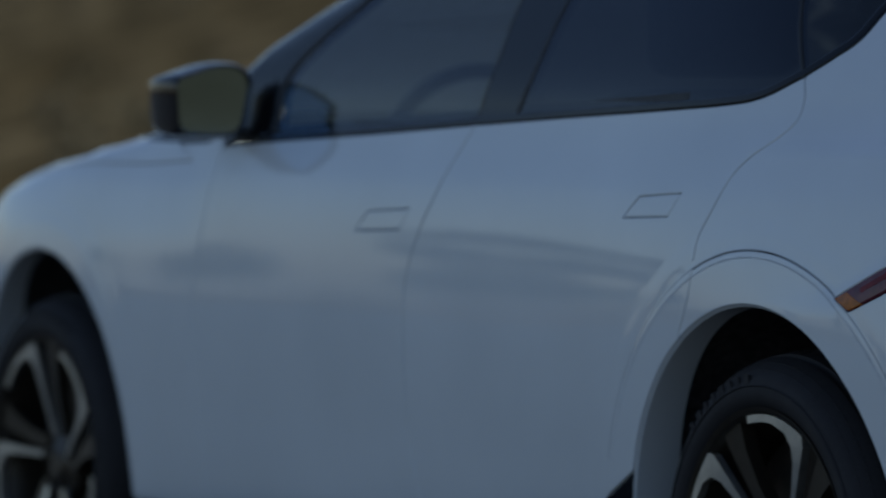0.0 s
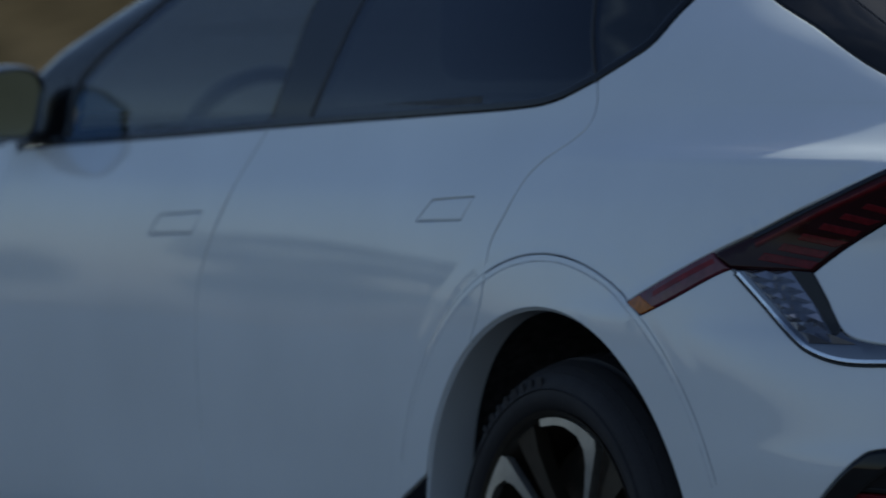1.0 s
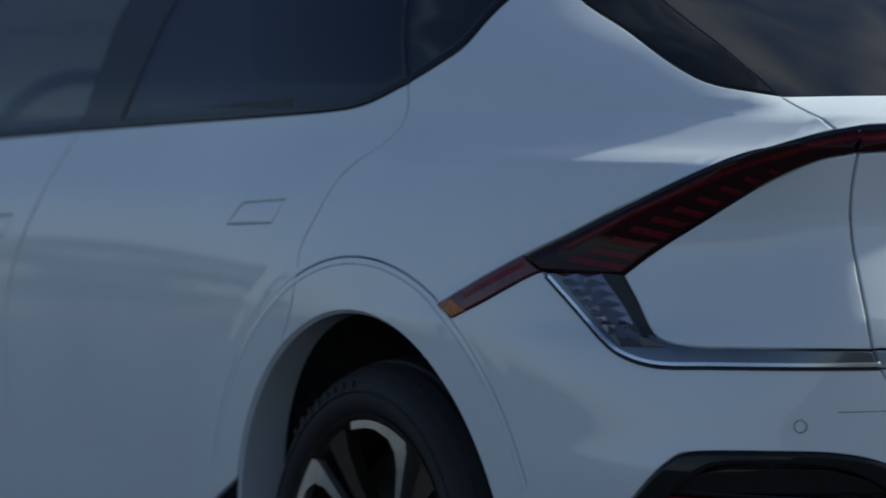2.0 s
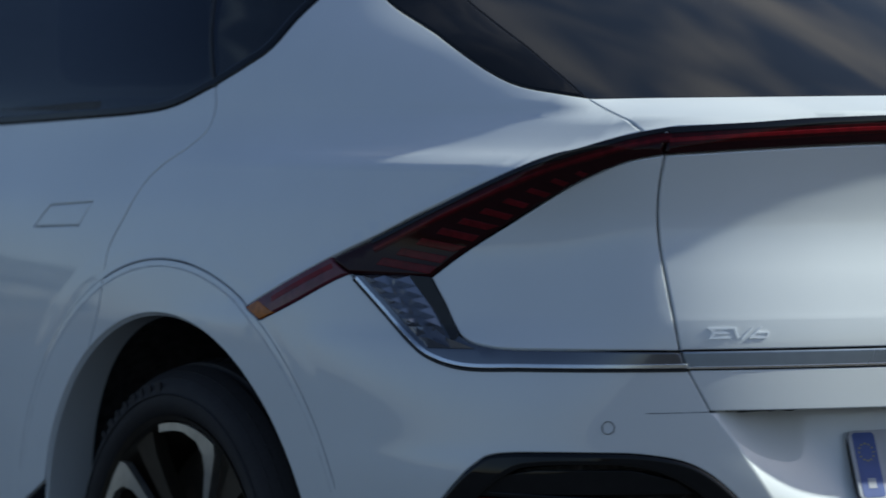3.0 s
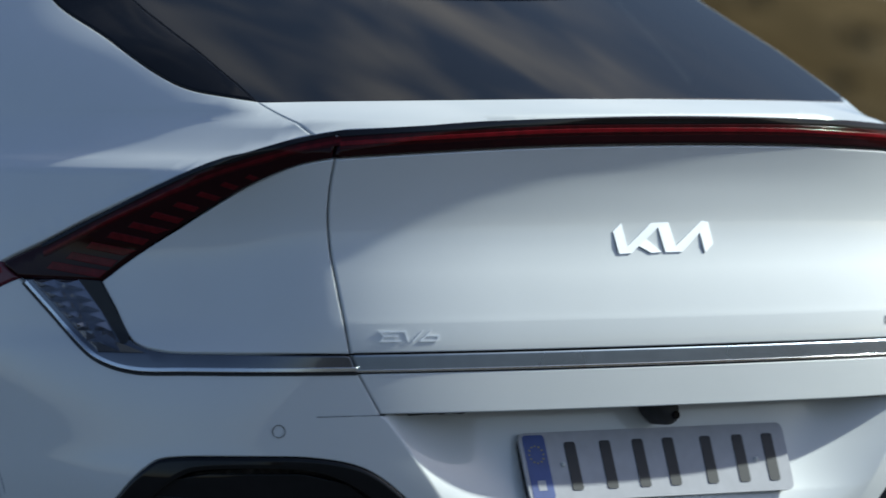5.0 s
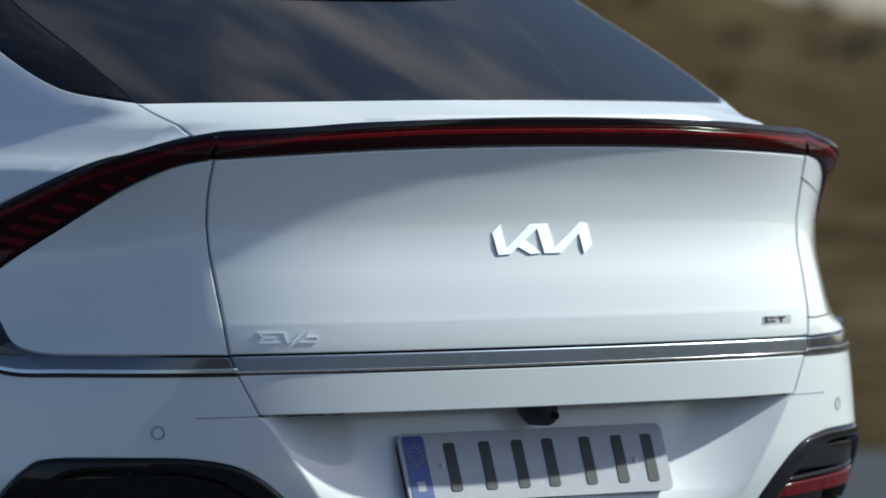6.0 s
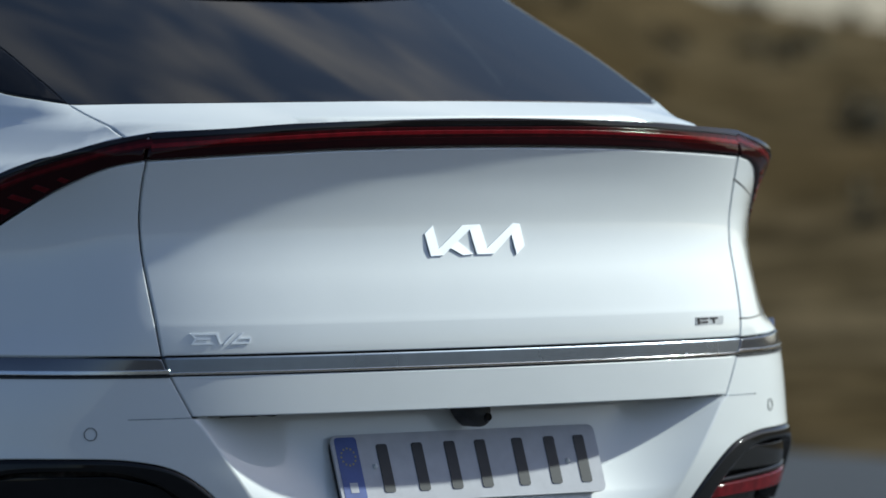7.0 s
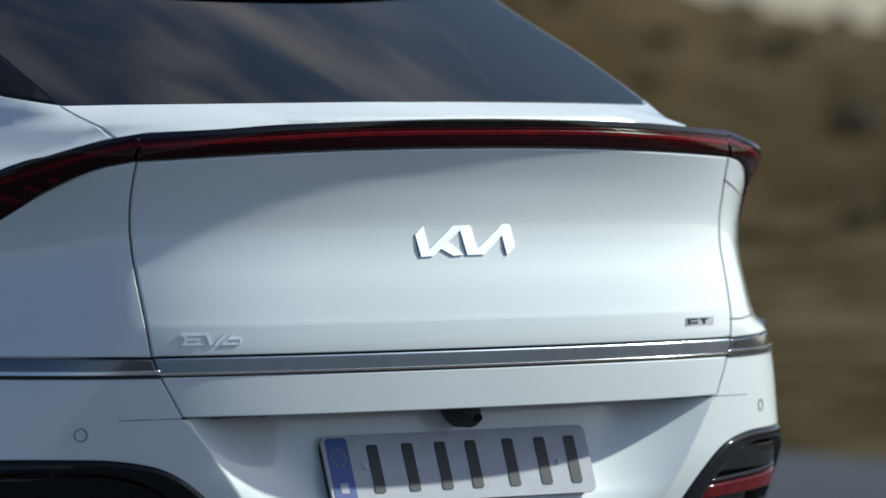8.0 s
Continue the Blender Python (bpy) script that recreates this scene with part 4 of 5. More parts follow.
# ---------------------------------------------------------------- wheels
def make_wheel():
    """A two-tone alloy wheel with its outer face towards -x, centred on the origin."""
    wheel = part("wheel", lathe([(-0.122, 0.264), (-0.118, 0.256), (-0.100, 0.246), (-0.06, 0.234), (0.09, 0.230), (0.09, 0.258), (-0.10, 0.259)], 72), BRONZE, car, "two-tone five-spoke alloy wheel")
    tyre = [(-0.108, 0.257), (-0.120, 0.266), (-0.1265, 0.279), (-0.127, 0.292), (-0.124, 0.306), (-0.116, 0.319), (-0.104, 0.330), (-0.090, 0.3385),
            (-0.078, 0.3430), (-0.076, 0.336), (-0.066, 0.336), (-0.064, 0.3465), (-0.030, 0.3495), (-0.028, 0.342), (-0.016, 0.342), (-0.014, 0.3515),
            (0.014, 0.3515), (0.016, 0.342), (0.028, 0.342), (0.030, 0.3495), (0.064, 0.3465), (0.066, 0.336), (0.076, 0.336), (0.078, 0.3430),
            (0.10, 0.333), (0.120, 0.314), (0.127, 0.290), (0.121, 0.266), (0.108, 0.257)]
    part("tyre", lathe(tyre, 96), RUBBER, wheel, "black low-profile tyre", smooth=35)
    bm = bmesh.new()
    for i in range(72):
        a = 2 * math.pi * i / 72
        turn = Matrix.Rotation(-a, 4, "X")
        for x0, x1, r0, r1 in ((-0.1125, -0.100, 0.318, 0.3290), (-0.099, -0.080, 0.3295, 0.3400), (-0.063, -0.031, 0.340, 0.3520), (-0.013, 0.013, 0.343, 0.3545), (0.031, 0.063, 0.340, 0.3520)):
            geo = bmesh.ops.create_cube(bm, size=1)["verts"]
            for v in geo:
                s = (v.co.x + 0.5, v.co.y, v.co.z + 0.5)
                slope = -0.006 if s[0] < 0.5 else 0.0
                v.co = turn @ Vector((x0 + (x1 - x0) * s[0], s[1] * 0.021 + s[0] * 0.004, r0 + (r1 - r0) * s[2] + slope * s[2]))
    tagged(part("tread", bm, RUBBER, wheel, "", smooth=0), kind="stuff")
    part("rim_ring", lathe([(-0.1265, 0.296), (-0.1285, 0.298), (-0.1265, 0.300)], 96), RUBBER, wheel)
    bm = bmesh.new()
    for start, count in ((8, 8), (188, 8)):
        for i in range(count):
            a = radians(start + i * 5.2)
            geo = bmesh.ops.create_cube(bm, size=1)["verts"]
            for v in geo:
                v.co = Matrix.Rotation(-a, 4, "X") @ Vector((-0.1240 + v.co.x * 0.0030, v.co.y * (0.010 if i % 3 else 0.016), 0.308 + v.co.z * 0.018))
    tagged(part("sidewall_relief", bm, RUBBER, wheel, "raised bars on the tyre wall", smooth=0), kind="stuff")
    bm = bmesh.new()
    bmesh.ops.create_cone(bm, cap_ends=True, segments=60, radius1=0.224, radius2=0.224, depth=0.02, matrix=Matrix.Translation((-0.01, 0, 0)) @ Matrix.Rotation(PI / 2, 4, "Y"))
    part("back_disc", bm, BRAKE, wheel, "dark brake disc behind the spokes")
    for k in range(5):
        # A: the angle of the bright spoke; positive towards the tail
        def place(r, deg, x):
            a = radians(30 + 72 * k + deg)
            return (x - 0.006, -r * 1.042 * math.sin(a), r * 1.042 * math.cos(a))
        # bright hook: an arc along the rim and a spoke down to the hub
        outer = [(0.242, d) for d in np.linspace(-42, -2, 12)] + [(0.229, 0.5), (0.20, 1.6), (0.15, 3.2), (0.10, 7), (0.06, 17)]
        inner = [(0.058, 4), (0.10, 0), (0.15, -2.5), (0.19, -4.6), (0.212, -8), (0.225, -14)] + [(0.230, d) for d in np.linspace(-24, -42, 6)]
        bm = bmesh.new()
        depth = lambda r: -0.113 + 0.030 * max(0, (0.23 - r) / 0.2) ** 1.3
        ring = outer + inner
        top = [bm.verts.new(place(r, d, depth(r))) for r, d in ring]
        low = [bm.verts.new(place(r, d, depth(r) + 0.014)) for r, d in ring]
        bm.faces.new(top)
        for i in range(len(ring)):
            j = (i + 1) % len(ring)
            bm.faces.new((top[i], low[i], low[j], top[j]))
        bmesh.ops.recalc_face_normals(bm, faces=bm.faces)
        bmesh.ops.triangulate(bm, faces=[f for f in bm.faces if len(f.verts) > 4])
        part("bright_spoke", bm, SILVER, wheel, "machined silver hooked spoke", smooth=20)
        # dark second spoke and web
        ring = [(0.246, -72 + 8), (0.246, -72 + 14), (0.246, -72 + 21), (0.20, -72 + 20), (0.14, -72 + 22), (0.07, -72 + 40), (0.06, -72 + 20), (0.12, -72 + 11), (0.20, -72 + 9)]
        bm = bmesh.new()
        top = [bm.verts.new(place(r, d, depth(r) + 0.010)) for r, d in ring]
        low = [bm.verts.new(place(r, d, depth(r) + 0.035)) for r, d in ring]
        bm.faces.new(top)
        for i in range(len(ring)):
            j = (i + 1) % len(ring)
            bm.faces.new((top[i], low[i], low[j], top[j]))
        bmesh.ops.recalc_face_normals(bm, faces=bm.faces)
        part("dark_spoke", bm, BRONZE, wheel, "dark grey spoke", smooth=20)
    part("hub_cap", lathe([(-0.094, 0.002), (-0.094, 0.026), (-0.088, 0.034), (-0.074, 0.075), (-0.05, 0.08), (-0.05, 0.002)], 40), BRONZE, wheel, "dark hub cap")
    return wheel


wheel = make_wheel()
wheel.matrix_basis = pose(-0.800, 0, AXLE_Z)
copy_thing(wheel, pose(-0.800, BASE, AXLE_Z, rx=32))
copy_thing(wheel, pose(0.800, 0, AXLE_Z, rz=180))
copy_thing(wheel, pose(0.800, BASE, AXLE_Z, rz=180))


# ---------------------------------------------------------------- door mirrors
def door_mirror(sign):
    """Housing, glass and foot; the glass faces the tail."""
    ring = [(-0.912, 1.034), (-0.893, 1.105), (-0.893, 1.143), (-0.915, 1.166), (-0.958, 1.168), (-1.012, 1.151), (-1.038, 1.141), (-1.044, 1.124), (-1.042, 1.075), (-1.036, 1.040), (-1.015, 1.028), (-0.96, 1.024)]
    shape = spline(ring, closed=True, each=5)
    mid = shape.mean(axis=0)
    bm = bmesh.new()
    rows = []
    for y, k in ((1.968, 0.855), (1.956, 0.872), (1.950, 0.888), (1.948, 0.904), (1.949, 0.922), (1.953, 0.942), (1.960, 0.962), (1.970, 0.982), (1.985, 1.000), (2.005, 1.008), (2.03, 1.0), (2.055, 0.965), (2.08, 0.89), (2.10, 0.75), (2.112, 0.5)):
        rows.append([bm.verts.new(((mid[0] + (p[0] - mid[0]) * k) * sign, y - 0.2 * (p[0] + 0.9), mid[1] + (p[1] - mid[1]) * k)) for p in shape])
    n = len(shape)
    for a, b in zip(rows[:-1], rows[1:]):
        for i in range(n):
            bm.faces.new((a[i], a[(i + 1) % n], b[(i + 1) % n], b[i]))
    bm.faces.new(rows[-1])
    bm.faces.new(rows[0][::-1])
    bmesh.ops.recalc_face_normals(bm, faces=bm.faces)
    body = part("door_mirror", bm, LIP_BLACK, car, "gloss black door mirror", smooth=60)
    bm = bmesh.new()
    pane = [bm.verts.new(((mid[0] + (p[0] - mid[0]) * 0.862) * sign, 1.960 - 0.2 * (p[0] + 0.9), mid[1] + (p[1] - mid[1]) * 0.862)) for p in shape]
    back = [bm.verts.new((v.co.x, v.co.y + 0.004, v.co.z)) for v in pane]
    bm.faces.new(pane)
    for i in range(n):
        bm.faces.new((pane[i], back[i], back[(i + 1) % n], pane[(i + 1) % n]))
    bmesh.ops.recalc_face_normals(bm, faces=bm.faces)
    part("mirror_glass", bm, MIRROR, body, "mirror glass", smooth=20)
    bm = bmesh.new()
    box(bm, (min(-0.96 * sign, -0.86 * sign), 1.975, 1.028), (max(-0.96 * sign, -0.86 * sign), 2.06, 1.045), 0.012)
    part("mirror_foot", bm, MATT_BLACK, body, "black mirror foot")


door_mirror(1)
door_mirror(-1)


# ---------------------------------------------------------------- tail details
def on_tail(x, z, lift=0.0):
    """A place on the tail's skin at x and z, and the way out of it."""
    lo, hi = 0.9, PI - 0.9
    for _ in range(40):
        m = (lo + hi) / 2
        lo, hi = (m, hi) if float(surf(m, z)[0]) < x else (lo, m)
    n = surf_normal(np.array(m), np.array(z))
    return surf(m, z) + n * lift, n


def tail_slab(name, outline, mat, parent, label="", lift=0.0, depth=0.006, foot=None, slope=0.0):
    """A small flat shape (x, z) laid on the tail's skin, with thickness."""
    bm = bmesh.new()
    top = [bm.verts.new(on_tail(x, z, lift + depth - (slope * (z - foot) if slope else 0))[0]) for x, z in outline]
    low = [bm.verts.new(on_tail(x, z, lift)[0]) for x, z in outline]
    n = len(outline)
    bm.faces.new(top)
    for i in range(n):
        bm.faces.new((top[i], low[i], low[(i + 1) % n], top[(i + 1) % n]))
    bmesh.ops.recalc_face_normals(bm, faces=bm.faces)
    return part(name, bm, mat, parent, label, smooth=20)


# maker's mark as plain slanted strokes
LX, LZ, LW, LH = -0.1010, 0.8860, 0.194, 0.050
STROKES = ([(0.000, 0.699), (0.085, 0.953), (0.123, 0.215), (0.158, 0.017), (0.035, -0.002)],
           [(0.123, 0.215), (0.378, 0.940), (0.557, 0.957), (0.451, 0.802), (0.158, 0.017)],
           [(0.235, 0.259), (0.312, 0.465), (0.461, 0.035), (0.355, 0.009)],
           [(0.451, 0.802), (0.557, 0.957), (0.609, 0.206), (0.672, 0.031), (0.499, 0.027)],
           [(0.609, 0.206), (0.894, 0.979), (0.967, 0.951), (0.875, 0.624), (0.672, 0.031)],
           [(0.875, 0.624), (0.967, 0.951), (1.000, 0.268), (0.904, -0.003)])
for s in STROKES:
    # dark slab shifted left and down, painting the strokes' shaded edges
    tail_slab("badge_shade", [(LX + LW * a - 0.0010, LZ + LH * b - 0.0008) for a, b in s], DARK_CHROME, tailgate, "dark slab painting the shaded edge of the badge", depth=0.0006)
    tail_slab("badge_stroke", [(LX + LW * a, LZ + LH * b) for a, b in s], SATIN, tailgate, "bright satin stroke of the badge", depth=0.0030, foot=LZ, slope=0.040)
# model badge: plain raised bars
for x0, x1, z0, z1, lean in ((0.0, 0.0032, 0.0, 0.0085, 0.007), (0.007, 0.0102, 0.0085, 0.0170, -0.007), (0.002, 0.034, 0.0, 0.0028, 0.0), (0.010, 0.030, 0.0072, 0.0096, 0.0), (0.0, 0.040, 0.0142, 0.0170, 0.0), (0.044, 0.0475, 0.0, 0.0170, -0.005),
                             (0.0505, 0.054, 0.0, 0.0170, 0.018), (0.064, 0.092, 0.0, 0.0028, 0.0), (0.074, 0.096, 0.0074, 0.0100, 0.0), (0.062, 0.0655, 0.0, 0.0170, 0.020), (0.091, 0.094, 0.0016, 0.0090, 0.003)):
    tail_slab("model_badge", [(x0 - 0.5285, z0 + 0.7610), (x1 - 0.5285, z0 + 0.7610), (x1 + lean - 0.5285, z1 + 0.7610), (x0 + lean - 0.5285, z1 + 0.7610)], SATIN, tailgate, "bright raised badge bar", depth=0.0013)
tail_slab("trim_badge", [(0.4475, 0.767), (0.5195, 0.767), (0.5225, 0.780), (0.4495, 0.780)], BADGE_GREY, tailgate, "small grey trim badge", depth=0.0012)
for x0, x1, z0, z1 in ((0.452, 0.458, 0.7685, 0.7785), (0.461, 0.479, 0.7700, 0.7725), (0.461, 0.479, 0.7755, 0.7780), (0.485, 0.505, 0.7755, 0.7780), (0.493, 0.497, 0.7690, 0.7755)):
    tail_slab("trim_badge_bar", [(x0, z0), (x1, z0), (x1, z1), (x0, z1)], GLOSS_BLACK, tailgate, "dark bar on the badge", lift=0.0012, depth=0.0006)

# number plate
PT, PB = Vector((0, -0.892, 0.6145)), Vector((0, -0.9285, 0.5105))
up = (PT - PB).normalized()
face = Vector((1, 0, 0)).cross(up).normalized()


def on_plate(x, h, d=0.0):
    return PB + Vector((x, 0, 0)) + up * h + face * d


def plate_slab(name, x0, x1, h0, h1, d0, d1, mat, parent, label="", r=0.0):
    pts = []
    if r:
        for cx, cz, a0 in ((x1 - r, h1 - r, 0), (x0 + r, h1 - r, 90), (x0 + r, h0 + r, 180), (x1 - r, h0 + r, 270)):
            pts += [(cx + r * math.cos(radians(a0 + a)), cz + r * math.sin(radians(a0 + a))) for a in (0, 22, 45, 68, 90)]
    else:
        pts = [(x0, h0), (x1, h0), (x1, h1), (x0, h1)]
    return part(name, slab(pts, d1 - d0, lambda p, d: on_plate(p[0], p[1], d0 + d)), mat, parent, label, smooth=25)


plate = plate_slab("number_plate", -0.26, 0.26, 0.0, 0.11, -0.002, 0.002, PLATE_WHITE, car, "white number plate with a blue end band", r=0.012)
plate_slab("plate_backing", -0.257, 0.257, 0.003, 0.107, -0.012, -0.0025, MATT_BLACK, plate, "dark plate holder", r=0.013)
plate_slab("blue_band", -0.254, -0.212, 0.004, 0.106, 0.002, 0.0026, PLATE_BLUE, plate, "blue band on the plate", r=0.006)
for i in range(12):
    cx, cz = -0.233 + 0.0135 * math.sin(i * PI / 6), 0.075 + 0.0135 * math.cos(i * PI / 6)
    plate_slab("band_dot", cx - 0.0013, cx + 0.0013, cz - 0.0013, cz + 0.0013, 0.0026, 0.003, PLATE_GOLD, plate)
plate_slab("band_mark", -0.241, -0.226, 0.018, 0.034, 0.0026, 0.003, PLATE_WHITE, plate)
for cx in (-0.166, -0.098, -0.034, 0.026, 0.100, 0.164, 0.224):
    plate_slab("plate_bar", cx - 0.0105, cx + 0.0105, 0.016, 0.093, 0.002, 0.0032, PLATE_INK, plate, r=0.004)
for cx, cz in ((-0.186, 0.058), (0.193, 0.052)):
    bm = bmesh.new()
    bmesh.ops.create_uvsphere(bm, u_segments=14, v_segments=8, radius=0.0046)
    for v in bm.verts:
        v.co = on_plate(cx, cz, 0.002) + v.co
    part("plate_bolt", bm, BOLT_WHITE, plate, "white plate bolt cap")

# rear camera pod under the tailgate's lip
bm = bmesh.new()
levels = []
for z, x0, x1, y0 in ((0.657, -0.036, 0.018, -0.948), (0.649, -0.034, 0.019, -0.950), (0.641, -0.029, 0.019, -0.950), (0.634, -0.022, 0.018, -0.949), (0.628, -0.014, 0.016, -0.946), (0.6235, -0.006, 0.012, -0.940), (0.621, -0.002, 0.007, -0.932)):
    ring = []
    for i in range(20):
        c, d = math.cos(i * PI / 10), math.sin(i * PI / 10)
        c, d = math.copysign(abs(c) ** 0.6, c), math.copysign(abs(d) ** 0.6, d)
        ring.append(bm.verts.new(((x0 + x1) / 2 + (x1 - x0) / 2 * c, (y0 - 0.890) / 2 + (-0.890 - y0) / 2 * d, z)))
    levels.append(ring)
for upper, lower in zip(levels[:-1], levels[1:]):
    for i in range(20):
        bm.faces.new((upper[i], lower[i], lower[(i + 1) % 20], upper[(i + 1) % 20]))
bm.faces.new(levels[0])
bm.faces.new(levels[-1][::-1])
bmesh.ops.recalc_face_normals(bm, faces=bm.faces)
pod = part("camera_pod", bm, MATT_BLACK, car, "black rear camera pod")
bm = bmesh.new()
bmesh.ops.create_cone(bm, cap_ends=True, segments=20, radius1=0.008, radius2=0.006, depth=0.008, matrix=Matrix.Translation((0.004, -0.949, 0.637)) @ Matrix.Rotation(PI / 2, 4, "X"))
part("camera_lens", bm, GLOSS_BLACK, pod)

# parking sensors
for x, z in ((-0.6716, 0.630), (0.6716, 0.630)):
    c, n = on_tail(x, z, 0.001)
    q = Vector(n).to_track_quat("Z", "Y").to_matrix().to_4x4()
    bm = bmesh.new()
    ring = bmesh.ops.create_circle(bm, segments=28, radius=0.0098)["verts"]
    ring2 = bmesh.ops.create_circle(bm, segments=28, radius=0.0089)["verts"]
    bm.verts.ensure_lookup_table()
    for i in range(28):
        bm.faces.new((ring[i], ring[(i + 1) % 28], ring2[(i + 1) % 28], ring2[i]))
    bmesh.ops.transform(bm, matrix=Matrix.Translation(c) @ q, verts=bm.verts)
    bmesh.ops.solidify(bm, geom=bm.faces[:], thickness=0.002)
    part("sensor_ring", bm, MATT_BLACK, rear_bumper, "thin dark ring round a parking sensor")

# slots low in the bumper: gloss black frame, dark vent, red reflector
inner_slot = spline([(1.0037, 0.4615), (1.0260, 0.5164), (1.0589, 0.5610), (1.0838, 0.5727), (1.1357, 0.5741), (1.1763, 0.5696), (1.2097, 0.5516), (1.2427, 0.5147), (1.2710, 0.4597)])
inner_slot = loop(inner_slot, line((1.265, 0.46), (1.262, 0.44), (0.992, 0.44), (0.990, 0.46)))
patch("slot_frame", slot_hole, GLOSS_BLACK, car, "gloss black frame of the bumper slot", both=True, holes=[inner_slot], lift=0.004, gap=0.001, step=0.012, curve=0.006, thick=0.05)
patch("slot_vent", slot_hole, MATT_BLACK, car, "dark vent", both=True, lift=-0.045, gap=0.0, step=0.03)
reflector = loop(line((0.9985, 0.4996), (1.2568, 0.4837), (1.2427, 0.5046), (1.0139, 0.5235)))
patch("slot_reflector", reflector, RED_SOFT, car, "red reflector in the bumper slot", both=True, lift=-0.006, gap=0.0, step=0.015)
patch("slot_ridge", loop(line((1.0036, 0.5276), (1.2427, 0.5086), (1.2427, 0.5136), (1.0088, 0.5355))), GLOSS_BLACK, car, "gloss black strip above the reflector", both=True, lift=-0.0075, gap=0.0, step=0.015)
patch("slot_insert", loop(line((1.0139, 0.5285), (1.2304, 0.5276), (1.2144, 0.5476), (1.1720, 0.5654), (1.0845, 0.5679), (1.0343, 0.5523))), GLOSS_BLACK, car, "gloss black insert above the reflector", both=True, lift=-0.009, gap=0.0, step=0.02)
diff = loop(line((0.87, 0.385), (PI - 0.87, 0.385), each=60), line((PI - 0.90, 0.24), (0.90, 0.24), each=60))
patch("diffuser", diff, MATT_BLACK, car, "black rear diffuser", lift=-0.004)

# bright lines, red stripes and facets
patch("chrome_line", ribbon(GARNISH_OUT[3:] + (0.0, 0.002), 0.0065, 1.0), CHROME, garnishes[0], "satin chrome edge line", both=True, lift=0.0025, gap=0.0, curve=0.001, step=0.01, thick=0.004)
# black ribbon painting the shadow just outside the chrome line
patch("garnish_shade_line", ribbon(GARNISH_OUT[2:], 0.0036, -1.0), MATT_BLACK, garnishes[0], "black line painting the shadow under the chrome line", both=True, lift=0.0012, gap=0.0, curve=0.0005, step=0.01, thick=0.004)
# thin dark line painting the shadow wedge beside the tailgate lip
patch("lip_shade_line", ribbon(line((1.1830, 0.6502), (1.2429, 0.6515)), 0.0012, 1.0), DARK_CHROME, rear_bumper, both=True, lift=0.0006, gap=0.0, curve=0.001, step=0.01, thick=0.003)
def offset(curve, d):
    """The curve moved sideways on the skin."""
    k = scale_of(curve)
    p = np.asarray(curve) * (k, 1)
    e = np.gradient(p, axis=0)
    e /= np.maximum(np.linalg.norm(e, axis=1, keepdims=True), 1e-9)
    return (p + np.stack([-e[:, 1], e[:, 0]], -1) * d) / (k, 1)


def proud(more):
    return lambda u, z: lamp_rise(u, z, more)


SHELF[0] = 0.0
for near, far, mat, more in ((0.0105, 0.0265, RED_DIM, 0.0004), (0.0155, 0.0215, RED, 0.0010)):
    patch("red_stripe", loop(LENS_BAR_UP + (0, -near), (LENS_BAR_UP + (0, -far))[::-1]), mat, light_bar, "red stripe in the light bar", lift=proud(more), gap=0.0, curve=0.0008, step=0.01, thick=0.003)
long_edge = LENS_UP[(LENS_UP[:, 0] > 0.917)]
for near, far, mat, more in ((0.0080, 0.0200, RED_DIM, 0.0004), (0.0120, 0.0170, RED_SOFT, 0.0010)):
    patch("red_stripe", loop(offset(long_edge, -near), offset(long_edge, -far)[::-1]), mat, tail_lamps[0], "red line along the top of the tail lamp", both=True, lift=proud(more), gap=0.0, curve=0.0008, step=0.01, thick=0.003)
patch("lens_cap", loop(LENS_BAR_UP + (0, -0.001), (LENS_BAR_UP + (0, -0.009))[::-1]), LIP_BLACK, light_bar, "black upper edge of the light bar", lift=proud(0.0012), gap=0.0, curve=0.0008, step=0.01, thick=0.003)
patch("lens_cap", loop(offset(long_edge, -0.001), offset(long_edge, -0.0062)[::-1]), LIP_BLACK, tail_lamps[0], "black upper edge of the tail lamp", both=True, lift=proud(0.0012), gap=0.0, curve=0.0008, step=0.01, thick=0.003)
top_in = offset(long_edge, -0.018)
LOW_U, LOW_Z = np.concatenate([[0.890, 0.977], LENS_IN[:, 0]]), np.concatenate([[0.853, 0.852], LENS_IN[:, 1]])
for i in range(13):
    s = i / 12
    u0 = 0.925 + 0.263 * s
    run, thick = 0.074 - 0.046 * s, 0.0125 - 0.0065 * s
    drop = 0.016 + 0.012 * s
    z0 = float(np.interp(u0, top_in[:, 0], top_in[:, 1])) - 0.009
    quad = line((u0, z0 - thick), (u0 + run, z0 - thick - drop), (u0 + run, z0 - drop), (u0, z0), each=10)[:-1]
    floor_z = np.interp(quad[:, 0], LOW_U, LOW_Z) + 0.004
    if (quad[:, 1] > floor_z).sum() < 6:
        continue
    quad = quad[quad[:, 1] > floor_z - 0.0005]
    patch("red_bar", quad, RED_SOFT, tail_lamps[0], "slanted red bar", both=True, lift=proud(0.0008), gap=0.0, curve=0.001, step=0.01, thick=0.003)
SHELF[0] = 1.0
patch("amber_end", loop(line((0.7464, 0.7947), (0.7657, 0.8063), (0.7892, 0.7894), (0.7688, 0.7788))), AMBER, car, "amber end of the reflector strip", both=True, lift=0.0028, gap=0.0, curve=0.001, step=0.01, thick=0.004)
